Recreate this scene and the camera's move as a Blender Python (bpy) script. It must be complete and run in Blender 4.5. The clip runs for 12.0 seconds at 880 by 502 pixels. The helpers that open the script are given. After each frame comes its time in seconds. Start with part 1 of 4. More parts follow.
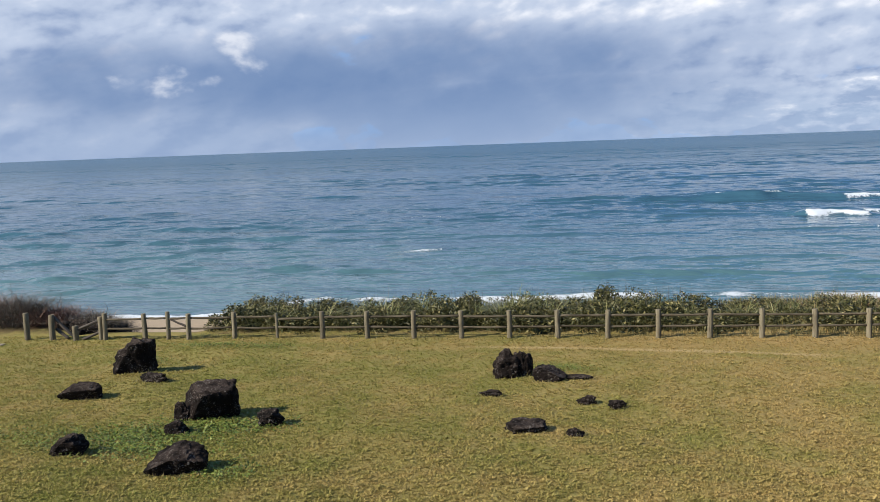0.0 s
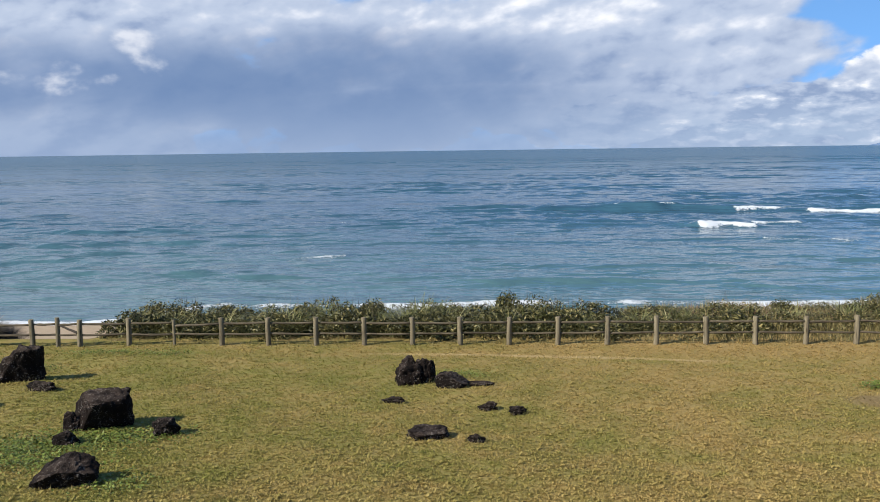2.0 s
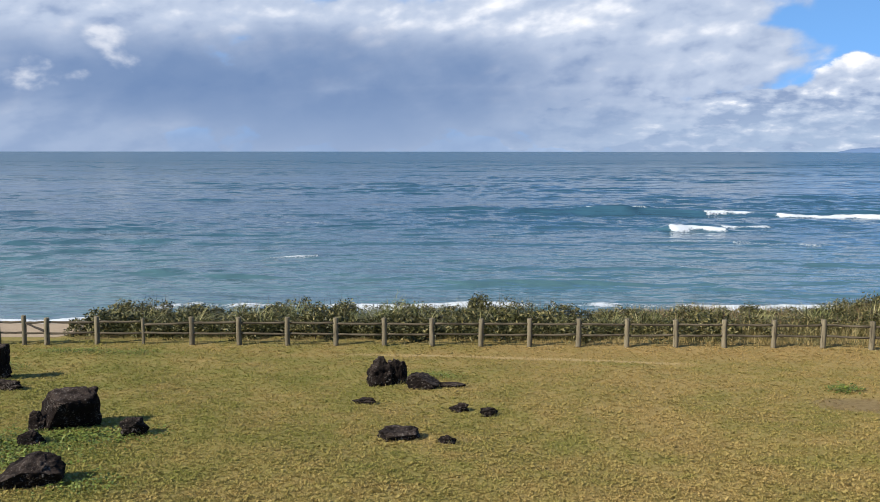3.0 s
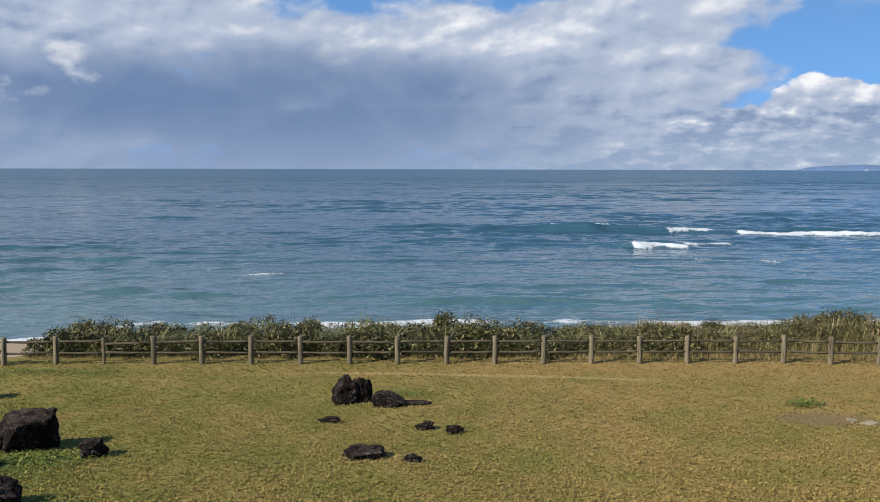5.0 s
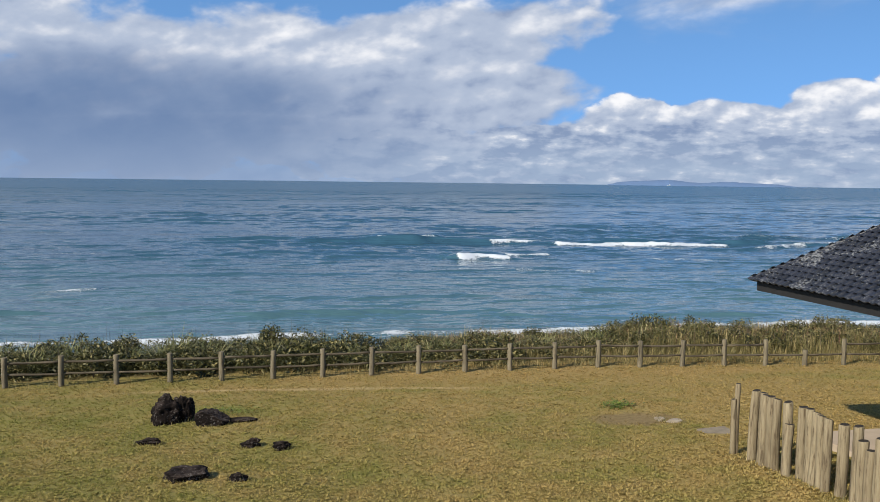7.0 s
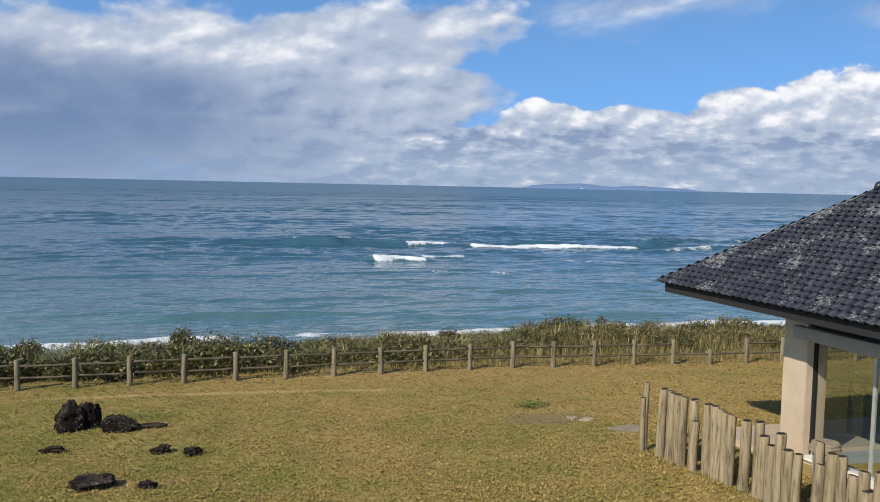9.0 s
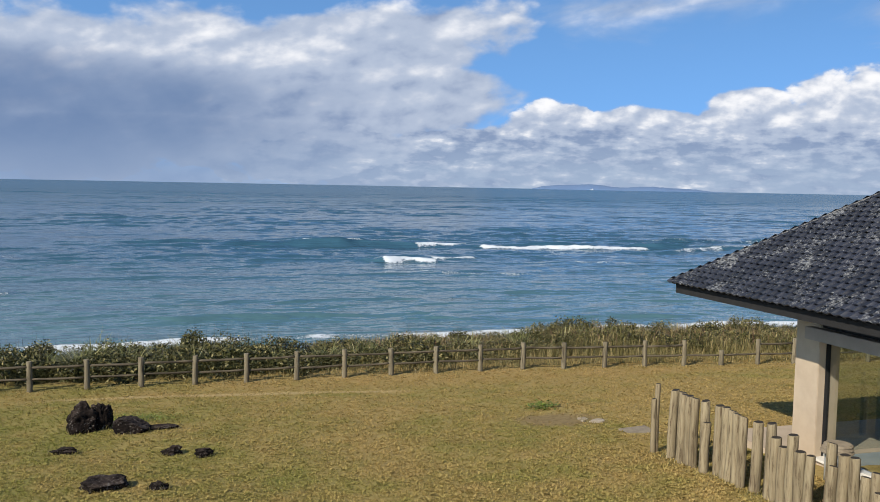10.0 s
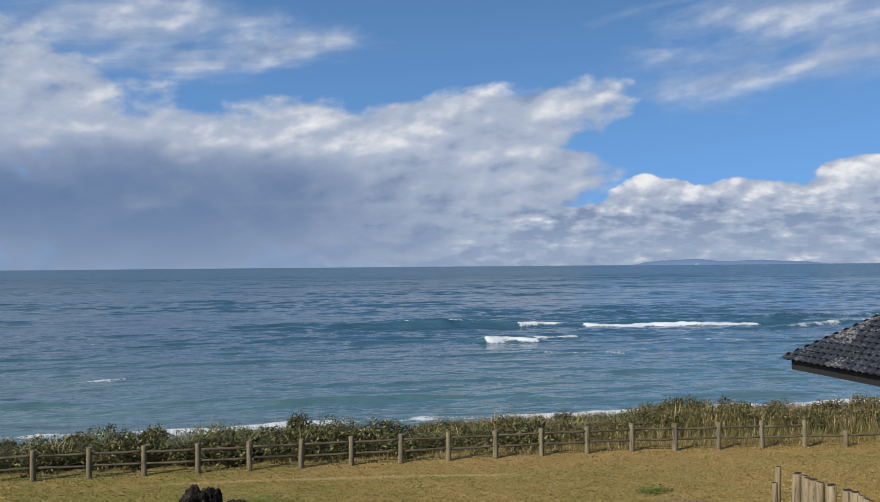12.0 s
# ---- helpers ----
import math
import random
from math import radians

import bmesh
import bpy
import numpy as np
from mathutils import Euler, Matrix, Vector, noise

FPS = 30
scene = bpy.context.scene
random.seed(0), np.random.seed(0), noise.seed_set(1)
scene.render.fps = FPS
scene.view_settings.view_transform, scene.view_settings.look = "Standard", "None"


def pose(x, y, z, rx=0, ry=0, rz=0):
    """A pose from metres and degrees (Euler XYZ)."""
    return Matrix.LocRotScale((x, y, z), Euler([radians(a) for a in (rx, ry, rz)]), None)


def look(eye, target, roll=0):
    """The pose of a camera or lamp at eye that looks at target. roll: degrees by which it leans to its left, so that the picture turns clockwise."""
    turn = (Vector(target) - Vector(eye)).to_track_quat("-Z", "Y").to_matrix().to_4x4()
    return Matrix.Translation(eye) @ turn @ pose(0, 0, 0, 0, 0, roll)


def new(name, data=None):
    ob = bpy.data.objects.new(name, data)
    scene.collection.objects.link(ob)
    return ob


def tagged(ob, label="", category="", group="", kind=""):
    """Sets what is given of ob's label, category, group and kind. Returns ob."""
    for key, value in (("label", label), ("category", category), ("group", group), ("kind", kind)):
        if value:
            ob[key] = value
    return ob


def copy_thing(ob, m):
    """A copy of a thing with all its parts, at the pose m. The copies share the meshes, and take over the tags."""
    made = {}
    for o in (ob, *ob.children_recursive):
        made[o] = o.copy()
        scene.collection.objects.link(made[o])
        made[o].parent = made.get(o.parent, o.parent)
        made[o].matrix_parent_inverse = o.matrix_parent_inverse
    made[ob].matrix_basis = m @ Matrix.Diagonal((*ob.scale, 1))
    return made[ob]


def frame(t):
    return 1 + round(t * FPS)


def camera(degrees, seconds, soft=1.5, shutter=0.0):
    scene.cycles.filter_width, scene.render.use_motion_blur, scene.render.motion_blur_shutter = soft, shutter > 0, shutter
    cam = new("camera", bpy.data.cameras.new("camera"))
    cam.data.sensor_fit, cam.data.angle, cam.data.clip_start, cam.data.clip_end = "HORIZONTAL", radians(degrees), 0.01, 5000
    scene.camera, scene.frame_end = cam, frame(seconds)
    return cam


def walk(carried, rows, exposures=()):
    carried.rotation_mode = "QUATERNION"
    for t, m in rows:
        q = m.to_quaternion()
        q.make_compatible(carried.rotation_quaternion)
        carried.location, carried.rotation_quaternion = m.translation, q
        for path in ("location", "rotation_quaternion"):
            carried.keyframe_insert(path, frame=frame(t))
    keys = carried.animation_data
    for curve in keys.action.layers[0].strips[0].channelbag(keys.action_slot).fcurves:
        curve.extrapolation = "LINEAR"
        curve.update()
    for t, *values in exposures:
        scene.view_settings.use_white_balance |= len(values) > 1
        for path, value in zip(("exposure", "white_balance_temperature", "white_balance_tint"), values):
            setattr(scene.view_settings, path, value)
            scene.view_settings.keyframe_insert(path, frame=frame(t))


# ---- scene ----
# Upper-floor view over a lawn, a log fence and coastal scrub to the open sea.
# x runs along the fence, y points out to sea, z is up from the foot of the fence.
cam = camera(53.03, 12.0, soft=0.9)
EYE = (0.0, 0.0, 6.2)
TURNS = (
    (0.0, 8.9, -6.895, 2.11), (0.5, 6.938, -6.989, 1.645), (1.0, 4.703, -6.891, 1.012),
    (1.5, 3.375, -6.626, 0.784), (2.0, 2.775, -6.606, 0.767), (2.5, 2.112, -6.576, 0.469),
    (3.0, 1.094, -6.545, -0.048), (5.0, -1.163, -5.41, -0.141), (5.5, -1.369, -4.686, 0.003),
    (6.0, -1.565, -4.49, 0.137), (6.5, -5.683, -4.54, -0.134), (7.0, -12.345, -4.549, -0.695),
    (7.5, -16.006, -4.56, -0.981), (7.7, -16.962, -4.541, -1.152), (9.5, -17.78, -4.31, -1.233),
    (10.0, -17.124, -4.272, -1.078), (10.5, -15.308, -3.755, -0.839), (11.0, -13.255, -1.912, -0.227),
    (11.5, -11.688, 0.354, 0.331), (12.0, -10.644, 0.897, 0.489),
)
walk(cam, [(t, pose(*EYE, 90 + tilt, lean, turn)) for t, turn, tilt, lean in TURNS], exposures=((0.0, 0.35), (3.0, 0.35), (5.0, 0.10), (10.0, 0.14), (11.0, 0.1), (12.0, -0.08)))

SEA = -4.0
SUN_DIR = Vector((0.708, 0.425, -0.5635))      # the way the sunlight travels


# ---- node helpers ----
class Nodes:
    """Short ways to add and join shader nodes in one tree."""

    def __init__(self, tree):
        self.tree = tree
        tree.nodes.clear()

    def add(self, kind, **values):
        n = self.tree.nodes.new(kind)
        for key, value in values.items():
            setattr(n, key, value)
        return n

    def put(self, socket, value):
        if hasattr(value, "is_output"):
            self.tree.links.new(value, socket)
        elif isinstance(value, (tuple, list)) and len(value) == 3 and socket.type == "RGBA":
            socket.default_value = (*value, 1)
        else:
            socket.default_value = value

    def math(self, op, a, b=0.0, c=0.0, clamp=False):
        n = self.add("ShaderNodeMath", operation=op, use_clamp=clamp)
        for k, v in enumerate((a, b, c)):
            self.put(n.inputs[k], v)
        return n.outputs[0]

    def mul(self, a, b): return self.math("MULTIPLY", a, b)
    def plus(self, a, b): return self.math("ADD", a, b)
    def minus(self, a, b): return self.math("SUBTRACT", a, b)

    def step(self, v, lo, hi):
        n = self.add("ShaderNodeMapRange", interpolation_type="SMOOTHSTEP")
        for k, x in enumerate((v, lo, hi, 0.0, 1.0)):
            self.put(n.inputs[k], x)
        return n.outputs[0]

    def mix(self, fac, a, b, blend="MIX"):
        n = self.add("ShaderNodeMix", data_type="RGBA", blend_type=blend)
        self.put(n.inputs[0], fac), self.put(n.inputs[6], a), self.put(n.inputs[7], b)
        return n.outputs[2]

    def noise(self, vector, scale, detail=4.0, rough=0.55, distortion=0.0):
        n = self.add("ShaderNodeTexNoise")
        self.put(n.inputs["Vector"], vector), self.put(n.inputs["Scale"], scale)
        self.put(n.inputs["Detail"], detail), self.put(n.inputs["Roughness"], rough)
        self.put(n.inputs["Distortion"], distortion)
        return n.outputs["Fac"]

    def stretch(self, vector, sx, sy, sz):
        n = self.add("ShaderNodeVectorMath", operation="MULTIPLY")
        self.put(n.inputs[0], vector)
        n.inputs[1].default_value = (sx, sy, sz)
        return n.outputs[0]

    def join(self, x, y, z):
        n = self.add("ShaderNodeCombineXYZ")
        for k, v in enumerate((x, y, z)):
            self.put(n.inputs[k], v)
        return n.outputs[0]

    def split(self, v):
        n = self.add("ShaderNodeSeparateXYZ")
        self.put(n.inputs[0], v)
        return n.outputs

    def bump(self, height, strength, distance):
        n = self.add("ShaderNodeBump")
        self.put(n.inputs["Height"], height)
        n.inputs["Strength"].default_value, n.inputs["Distance"].default_value = strength, distance
        return n.outputs[0]

    def place(self):
        return self.add("ShaderNodeNewGeometry").outputs["Position"]


# ---- sky, clouds and sun ----
def build_sky():
    w = bpy.data.worlds.new("sky")
    scene.world = w
    w.use_nodes = True
    n = Nodes(w.node_tree)
    way = n.add("ShaderNodeTexCoord").outputs["Generated"]
    x, y, z = n.split(way)
    az = n.mul(n.math("ARCTAN2", x, y), 57.2958)
    el = n.mul(n.math("ARCSINE", z), 57.2958)
    slant = n.minus(el, n.mul(az, 0.17))
    wisp = n.join(n.mul(az, 0.095), n.mul(slant, 0.20), 0.0)
    wisp_lit = n.join(n.plus(n.mul(az, 0.095), 0.05), n.minus(n.mul(slant, 0.20), 0.13), 0.0)
    heap = n.join(n.mul(az, 0.15), n.mul(el, 0.24), 5.0)
    heap_lit = n.join(n.plus(n.mul(az, 0.15), 0.05), n.minus(n.mul(el, 0.24), 0.11), 5.0)
    big, big_lit = n.noise(wisp, 1.5, 5.0, 0.46, 0.1), n.noise(wisp_lit, 1.5, 5.0, 0.46, 0.1)
    puff, puff_lit = n.noise(heap, 2.6, 5.0, 0.48, 0.1), n.noise(heap_lit, 2.6, 5.0, 0.48, 0.1)
    wind = n.noise(n.join(n.mul(az, 0.06), n.mul(n.minus(el, n.mul(az, 0.1)), 0.26), 2.0), 1.2, 6.0, 0.55, 0.8)

    def bank(a, e, ra, re, tilt=0.0):
        da = n.minus(az, a)
        dx, dy = n.math("DIVIDE", da, ra), n.math("DIVIDE", n.minus(n.minus(el, e), n.mul(da, tilt)), re)
        return n.minus(1.0, n.plus(n.mul(dx, dx), n.mul(dy, dy)))

    def most(*fields):
        out = fields[0]
        for f in fields[1:]:
            out = n.math("MAXIMUM", out, f)
        return n.math("MAXIMUM", out, -1.2)

    rough = n.plus(n.mul(n.minus(big, 0.5), 1.7), n.mul(n.minus(puff, 0.5), 1.1))
    main = most(bank(-40, 6, 36, 15), bank(-2, 5.0, 20, 5.6, 0.06), bank(11, 8.2, 12.5, 2.9, 0.16), bank(14, 5.4, 8, 3.0), bank(6, 2.6, 12, 2.6))
    low = most(bank(27, 1.3, 26, 3.0), bank(24.3, 3.7, 3.2, 1.8), bank(30, 3.6, 4.5, 1.7), bank(36.5, 4.0, 3.6, 2.3), bank(45, 4.0, 9, 3.4), bank(58, 3.4, 14, 4.0))
    thick_main = n.step(n.plus(main, n.mul(rough, 0.95)), -0.05, 0.38)
    thick_low = n.step(n.plus(low, n.plus(n.mul(n.minus(puff, 0.5), 1.9), n.mul(n.minus(big, 0.5), 0.4))), -0.02, 0.26)
    thick = n.math("MAXIMUM", thick_main, thick_low)
    thin = most(bank(33, 13.6, 12, 5.0, 0.1), bank(-8, 14.2, 14, 3.0), bank(-30, 24, 34, 12), bank(50, 16, 16, 8))
    veil = n.mul(n.step(n.plus(n.mul(thin, 0.9), n.plus(n.mul(n.minus(wind, 0.5), 2.6), n.mul(rough, 0.5))), 0.0, 1.25), 0.85)
    # light on the upper sides of the clouds, blue-grey rain shade below them
    relief = n.plus(n.mul(n.minus(big, big_lit), 2.0), n.mul(n.minus(puff, puff_lit), 0.8))
    relief_low = n.mul(n.minus(puff, puff_lit), 1.9)
    pick = n.step(n.minus(thick_low, n.mul(thick_main, 0.6)), 0.2, 0.7)
    bright_main = n.plus(n.plus(n.plus(relief, 0.24), n.mul(n.step(slant, 3.0, 8.5), 0.18)), n.mul(n.step(az, -26.0, 4.0), 0.16))
    bits = n.noise(n.join(n.mul(az, 0.30), n.mul(el, 0.95), 9.0), 2.4, 4.0, 0.55)
    scud = n.mul(n.minus(bits, 0.5), n.mul(n.step(el, 5.2, 2.4), 1.7))
    bright_low = n.plus(n.plus(n.plus(relief_low, scud), 0.26), n.mul(n.step(el, 2.4, 5.4), 0.46))
    gap = n.mul(n.step(n.plus(n.mul(most(bank(-20.4, 6.0, 2.6, 1.6), bank(-26, 4.2, 4, 1.0)), 0.55), n.mul(n.minus(puff, 0.5), 3.4)), 0.15, 1.0), 0.75)
    shine = n.plus(n.mul(bright_main, n.minus(1.0, pick)), n.mul(bright_low, pick))
    body = n.mix(n.step(shine, 0.0, 0.5), (0.21, 0.285, 0.45), (0.42, 0.49, 0.625))
    body = n.mix(n.step(shine, 0.45, 1.05), body, (0.90, 0.90, 0.92))
    rain = n.step(n.plus(most(bank(-15, 4.5, 25, 2.9, 0.03), bank(-7, 2.6, 16, 2.8)), n.plus(n.mul(n.minus(big, 0.5), 1.9), n.mul(n.minus(puff, 0.5), 0.9))), -0.55, 1.05)
    body = n.mix(n.mul(rain, n.minus(0.9, n.mul(gap, 0.8))), n.mix(n.mul(gap, 0.8), body, (0.86, 0.86, 0.88)), (0.125, 0.205, 0.375))
    haze = n.mul(n.step(el, 4.2, 0.2), n.minus(1.0, n.mul(n.step(az, 2.0, 16.0), n.mul(n.step(bits, 0.42, 0.62), 0.55))))
    body = n.mix(n.mul(haze, 0.75), body, n.mix(n.step(az, -5.0, 25.0), (0.25, 0.335, 0.50), (0.36, 0.455, 0.60)))

    sky = n.add("ShaderNodeTexSky", sky_type="NISHITA", sun_disc=False, sun_elevation=radians(34.3), sun_rotation=radians(239))
    clear = n.add("ShaderNodeBackground")
    high = n.join(x, y, n.plus(z, 0.38))
    n.put(sky.inputs[0], high)
    n.put(clear.inputs[0], n.mix(1.0, sky.outputs[0], (0.74, 1.06, 1.26), "MULTIPLY"))
    n.put(clear.inputs[1], n.plus(0.085, n.mul(n.step(el, 42.0, 6.0), 0.105)))
    cloud = n.add("ShaderNodeBackground")
    n.put(cloud.inputs[0], body)
    cloud.inputs[1].default_value = 1.0
    both = n.add("ShaderNodeMixShader")
    amount = n.math("MAXIMUM", n.math("MAXIMUM", thick, veil), n.mul(haze, 0.92))
    n.put(both.inputs[0], amount), n.put(both.inputs[1], clear.outputs[0]), n.put(both.inputs[2], cloud.outputs[0])
    out = n.add("ShaderNodeOutputWorld")
    n.put(out.inputs[0], both.outputs[0])


build_sky()
sun = new("sun", bpy.data.lights.new("sun", "SUN"))
sun.data.energy, sun.data.angle, sun.data.color = 5.0, radians(0.6), (1.0, 0.90, 0.75)
sun.matrix_world = look((-40, -24, 40), Vector((-40, -24, 40)) + SUN_DIR)


# ---- materials ----
def material(name):
    m = bpy.data.materials.new(name)
    m.use_nodes = True
    n = Nodes(m.node_tree)
    out, p = n.add("ShaderNodeOutputMaterial"), n.add("ShaderNodeBsdfPrincipled")
    n.put(out.inputs[0], p.outputs[0])
    return m, n, p


def own(n):
    return n.add("ShaderNodeTexCoord").outputs["Object"]


def lawn_colour(n, pos):
    """Mown, half-dry grass: green and straw patches, a worn strip by the fence, bare soil."""
    x, y, z = n.split(pos)
    wide, mid = n.noise(pos, 0.17, 3.0), n.noise(pos, 0.9, 5.0, 0.65)
    fine = n.noise(pos, 8.5, 3.0, 0.75)
    green = n.plus(n.plus(n.mul(n.minus(wide, 0.5), 1.6), n.mul(n.minus(mid, 0.5), 2.4)), n.mul(n.minus(fine, 0.5), 1.2))
    side = n.plus(0.06, n.mul(n.step(x, 12.0, -6.0), 0.55))
    col = n.mix(n.step(n.plus(green, side), -0.25, 1.15), (0.490, 0.358, 0.140), (0.258, 0.268, 0.064))
    col = n.mix(n.mul(n.step(fine, 0.54, 0.68), 0.5), col, (0.58, 0.44, 0.19))
    col = n.mix(n.mul(n.step(fine, 0.48, 0.33), 0.6), col, (0.14, 0.118, 0.030))
    near_fence = n.mul(n.step(n.plus(y, n.mul(mid, 1.4)), 25.6, 27.0), n.step(x, -6.0, 3.0))
    col = n.mix(n.mul(near_fence, 0.4), col, (0.52, 0.34, 0.145))
    line = n.minus(y, n.plus(n.minus(25.93, n.mul(x, n.plus(0.085, n.mul(x, 0.010)))), n.mul(n.minus(mid, 0.5), 0.55)))
    strip = n.mul(n.mul(n.step(n.math("ABSOLUTE", line), 0.26, 0.08), n.step(n.plus(mid, n.mul(fine, 0.5)), 0.45, 0.7)), n.mul(n.step(x, -5.0, -1.5), n.step(x, 7.2, 6.2)))
    col = n.mix(n.mul(strip, 0.6), col, (0.74, 0.57, 0.31))
    dx, dy = n.minus(x, 9.2), n.minus(y, 19.6)
    bare = n.minus(1.0, n.plus(n.mul(n.mul(dx, dx), 0.55), n.mul(n.mul(dy, dy), 0.8)))
    bare = n.step(n.plus(bare, n.mul(n.minus(mid, 0.5), 2.4)), 0.2, 0.7)
    col = n.mix(n.mul(bare, 0.85), col, n.mix(n.step(fine, 0.35, 0.6), (0.24, 0.165, 0.085), (0.36, 0.26, 0.14)))
    return col, fine


def make_ground():
    m, n, p = material("lawn and sand")
    pos = n.place()
    x, y, z = n.split(pos)
    col, fine = lawn_colour(n, pos)
    grit = n.noise(pos, 38.0, 4.0, 0.7)
    sand = n.mix(n.noise(pos, 3.0, 5.0), (0.46, 0.37, 0.27), (0.36, 0.28, 0.20))
    wet = n.step(z, SEA + 0.55, SEA + 0.05)
    sand = n.mix(wet, sand, (0.20, 0.16, 0.12))
    edge = n.plus(y, n.mul(n.noise(pos, 0.8, 4.0), 3.0))
    scrub = n.mix(n.noise(pos, 4.0, 5.0), (0.11, 0.085, 0.04), (0.20, 0.15, 0.07))
    thatch = n.mix(n.noise(pos, 14.0, 3.0), (0.10, 0.078, 0.028), (0.21, 0.158, 0.06))
    col = n.mix(n.mul(n.step(y, 29.5, 28.5), 0.4), col, thatch)
    col = n.mix(n.step(edge, 29.8, 30.6), col, scrub)
    col = n.mix(n.step(z, -0.9, -1.8), col, sand)
    n.put(p.inputs["Base Color"], col)
    p.inputs["Roughness"].default_value = 0.95
    p.inputs["Specular IOR Level"].default_value = 0.15
    n.put(p.inputs["Normal"], n.bump(n.plus(n.mul(fine, 0.7), n.mul(grit, 0.5)), 0.9, 0.05))
    return m


def make_blades():
    m, n, p = material("short grass blades")
    pos = n.place()
    col, fine = lawn_colour(n, pos)
    rnd = n.add("ShaderNodeNewGeometry").outputs["Random Per Island"]
    col = n.mix(n.mul(n.step(rnd, 0.60, 1.0), 0.28), col, (0.60, 0.45, 0.19))
    col = n.mix(n.mul(n.step(rnd, 0.45, 0.0), 0.30), col, (0.20, 0.19, 0.042))
    n.put(p.inputs["Base Color"], col)
    p.inputs["Roughness"].default_value = 0.75
    p.inputs["Specular IOR Level"].default_value = 0.2
    thin, both = n.add("ShaderNodeBsdfTranslucent"), n.add("ShaderNodeMixShader")
    n.put(thin.inputs[0], col)
    both.inputs[0].default_value = 0.35
    n.put(both.inputs[1], p.outputs[0]), n.put(both.inputs[2], thin.outputs[0])
    n.put(n.tree.nodes["Material Output"].inputs[0], both.outputs[0])
    return m


def make_leaf(name, dark, mid, pale, rough=0.55):
    m, n, p = material(name)
    g = n.add("ShaderNodeNewGeometry")
    rnd = g.outputs["Random Per Island"]
    obj = n.add("ShaderNodeObjectInfo").outputs["Random"]
    col = n.mix(n.step(rnd, 0.0, 0.6), dark, mid)
    col = n.mix(n.step(rnd, 0.70, 1.0), col, pale)
    col = n.mix(n.mul(n.step(n.noise(g.outputs["Position"], 0.7, 3.0), 0.45, 0.7), 0.22), col, pale)
    col = n.mix(n.mul(obj, 0.3), col, mid)
    n.put(p.inputs["Base Color"], col)
    p.inputs["Roughness"].default_value = rough
    p.inputs["Specular IOR Level"].default_value = 0.3
    return m


def make_rock():
    m, n, p = material("dark basalt")
    c = own(n)
    obj = n.add("ShaderNodeObjectInfo").outputs["Random"]
    big, fine = n.noise(c, 3.0, 6.0, 0.65), n.noise(c, 24.0, 5.0, 0.7)
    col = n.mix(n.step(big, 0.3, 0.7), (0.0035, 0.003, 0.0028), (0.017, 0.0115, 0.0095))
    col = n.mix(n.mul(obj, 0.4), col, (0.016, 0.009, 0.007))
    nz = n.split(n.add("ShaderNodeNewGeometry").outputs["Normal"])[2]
    # sunlit look of upward faces, painted as a patchy paler brown
    lit_top = n.mul(n.mul(n.step(nz, 0.35, 0.9), n.step(big, 0.36, 0.6)), 0.7)
    col = n.mix(lit_top, col, (0.095, 0.072, 0.060))
    lichen = n.mul(n.step(n.plus(fine, n.mul(big, 0.5)), 0.84, 0.92), 0.75)
    col = n.mix(lichen, col, (0.22, 0.20, 0.18))
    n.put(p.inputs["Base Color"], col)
    p.inputs["Roughness"].default_value = 0.9
    p.inputs["Specular IOR Level"].default_value = 0.15
    n.put(p.inputs["Normal"], n.bump(n.plus(n.mul(fine, 0.6), n.noise(c, 60.0, 3.0)), 0.9, 0.05))
    return m


def make_timber(name, dark, mid, pale, along=2):
    """Weathered round timber: long grain, end stains and moss."""
    m, n, p = material(name)
    c = own(n)
    obj = n.add("ShaderNodeObjectInfo").outputs["Random"]
    k = [9.0, 9.0, 9.0]
    k[along] = 0.8
    shift = n.add("ShaderNodeVectorMath", operation="ADD")
    n.put(shift.inputs[0], n.stretch(c, *k))
    n.put(shift.inputs[1], n.join(n.mul(obj, 31.0), n.mul(obj, 17.0), n.mul(obj, 7.0)))
    grain = n.noise(shift.outputs[0], 2.2, 7.0, 0.72, 0.5)
    blot = n.noise(shift.outputs[0], 0.5, 4.0, 0.6)
    col = n.mix(n.step(grain, 0.3, 0.7), mid, pale)
    col = n.mix(n.mul(n.step(grain, 0.47, 0.36), 0.85), col, dark)
    col = n.mix(n.mul(n.step(blot, 0.5, 0.72), 0.6), col, dark)
    col = n.mix(n.mul(obj, 0.45), col, mid)
    n.put(p.inputs["Base Color"], col)
    p.inputs["Roughness"].default_value = 0.85
    p.inputs["Specular IOR Level"].default_value = 0.2
    n.put(p.inputs["Normal"], n.bump(grain, 0.7, 0.012))
    return m


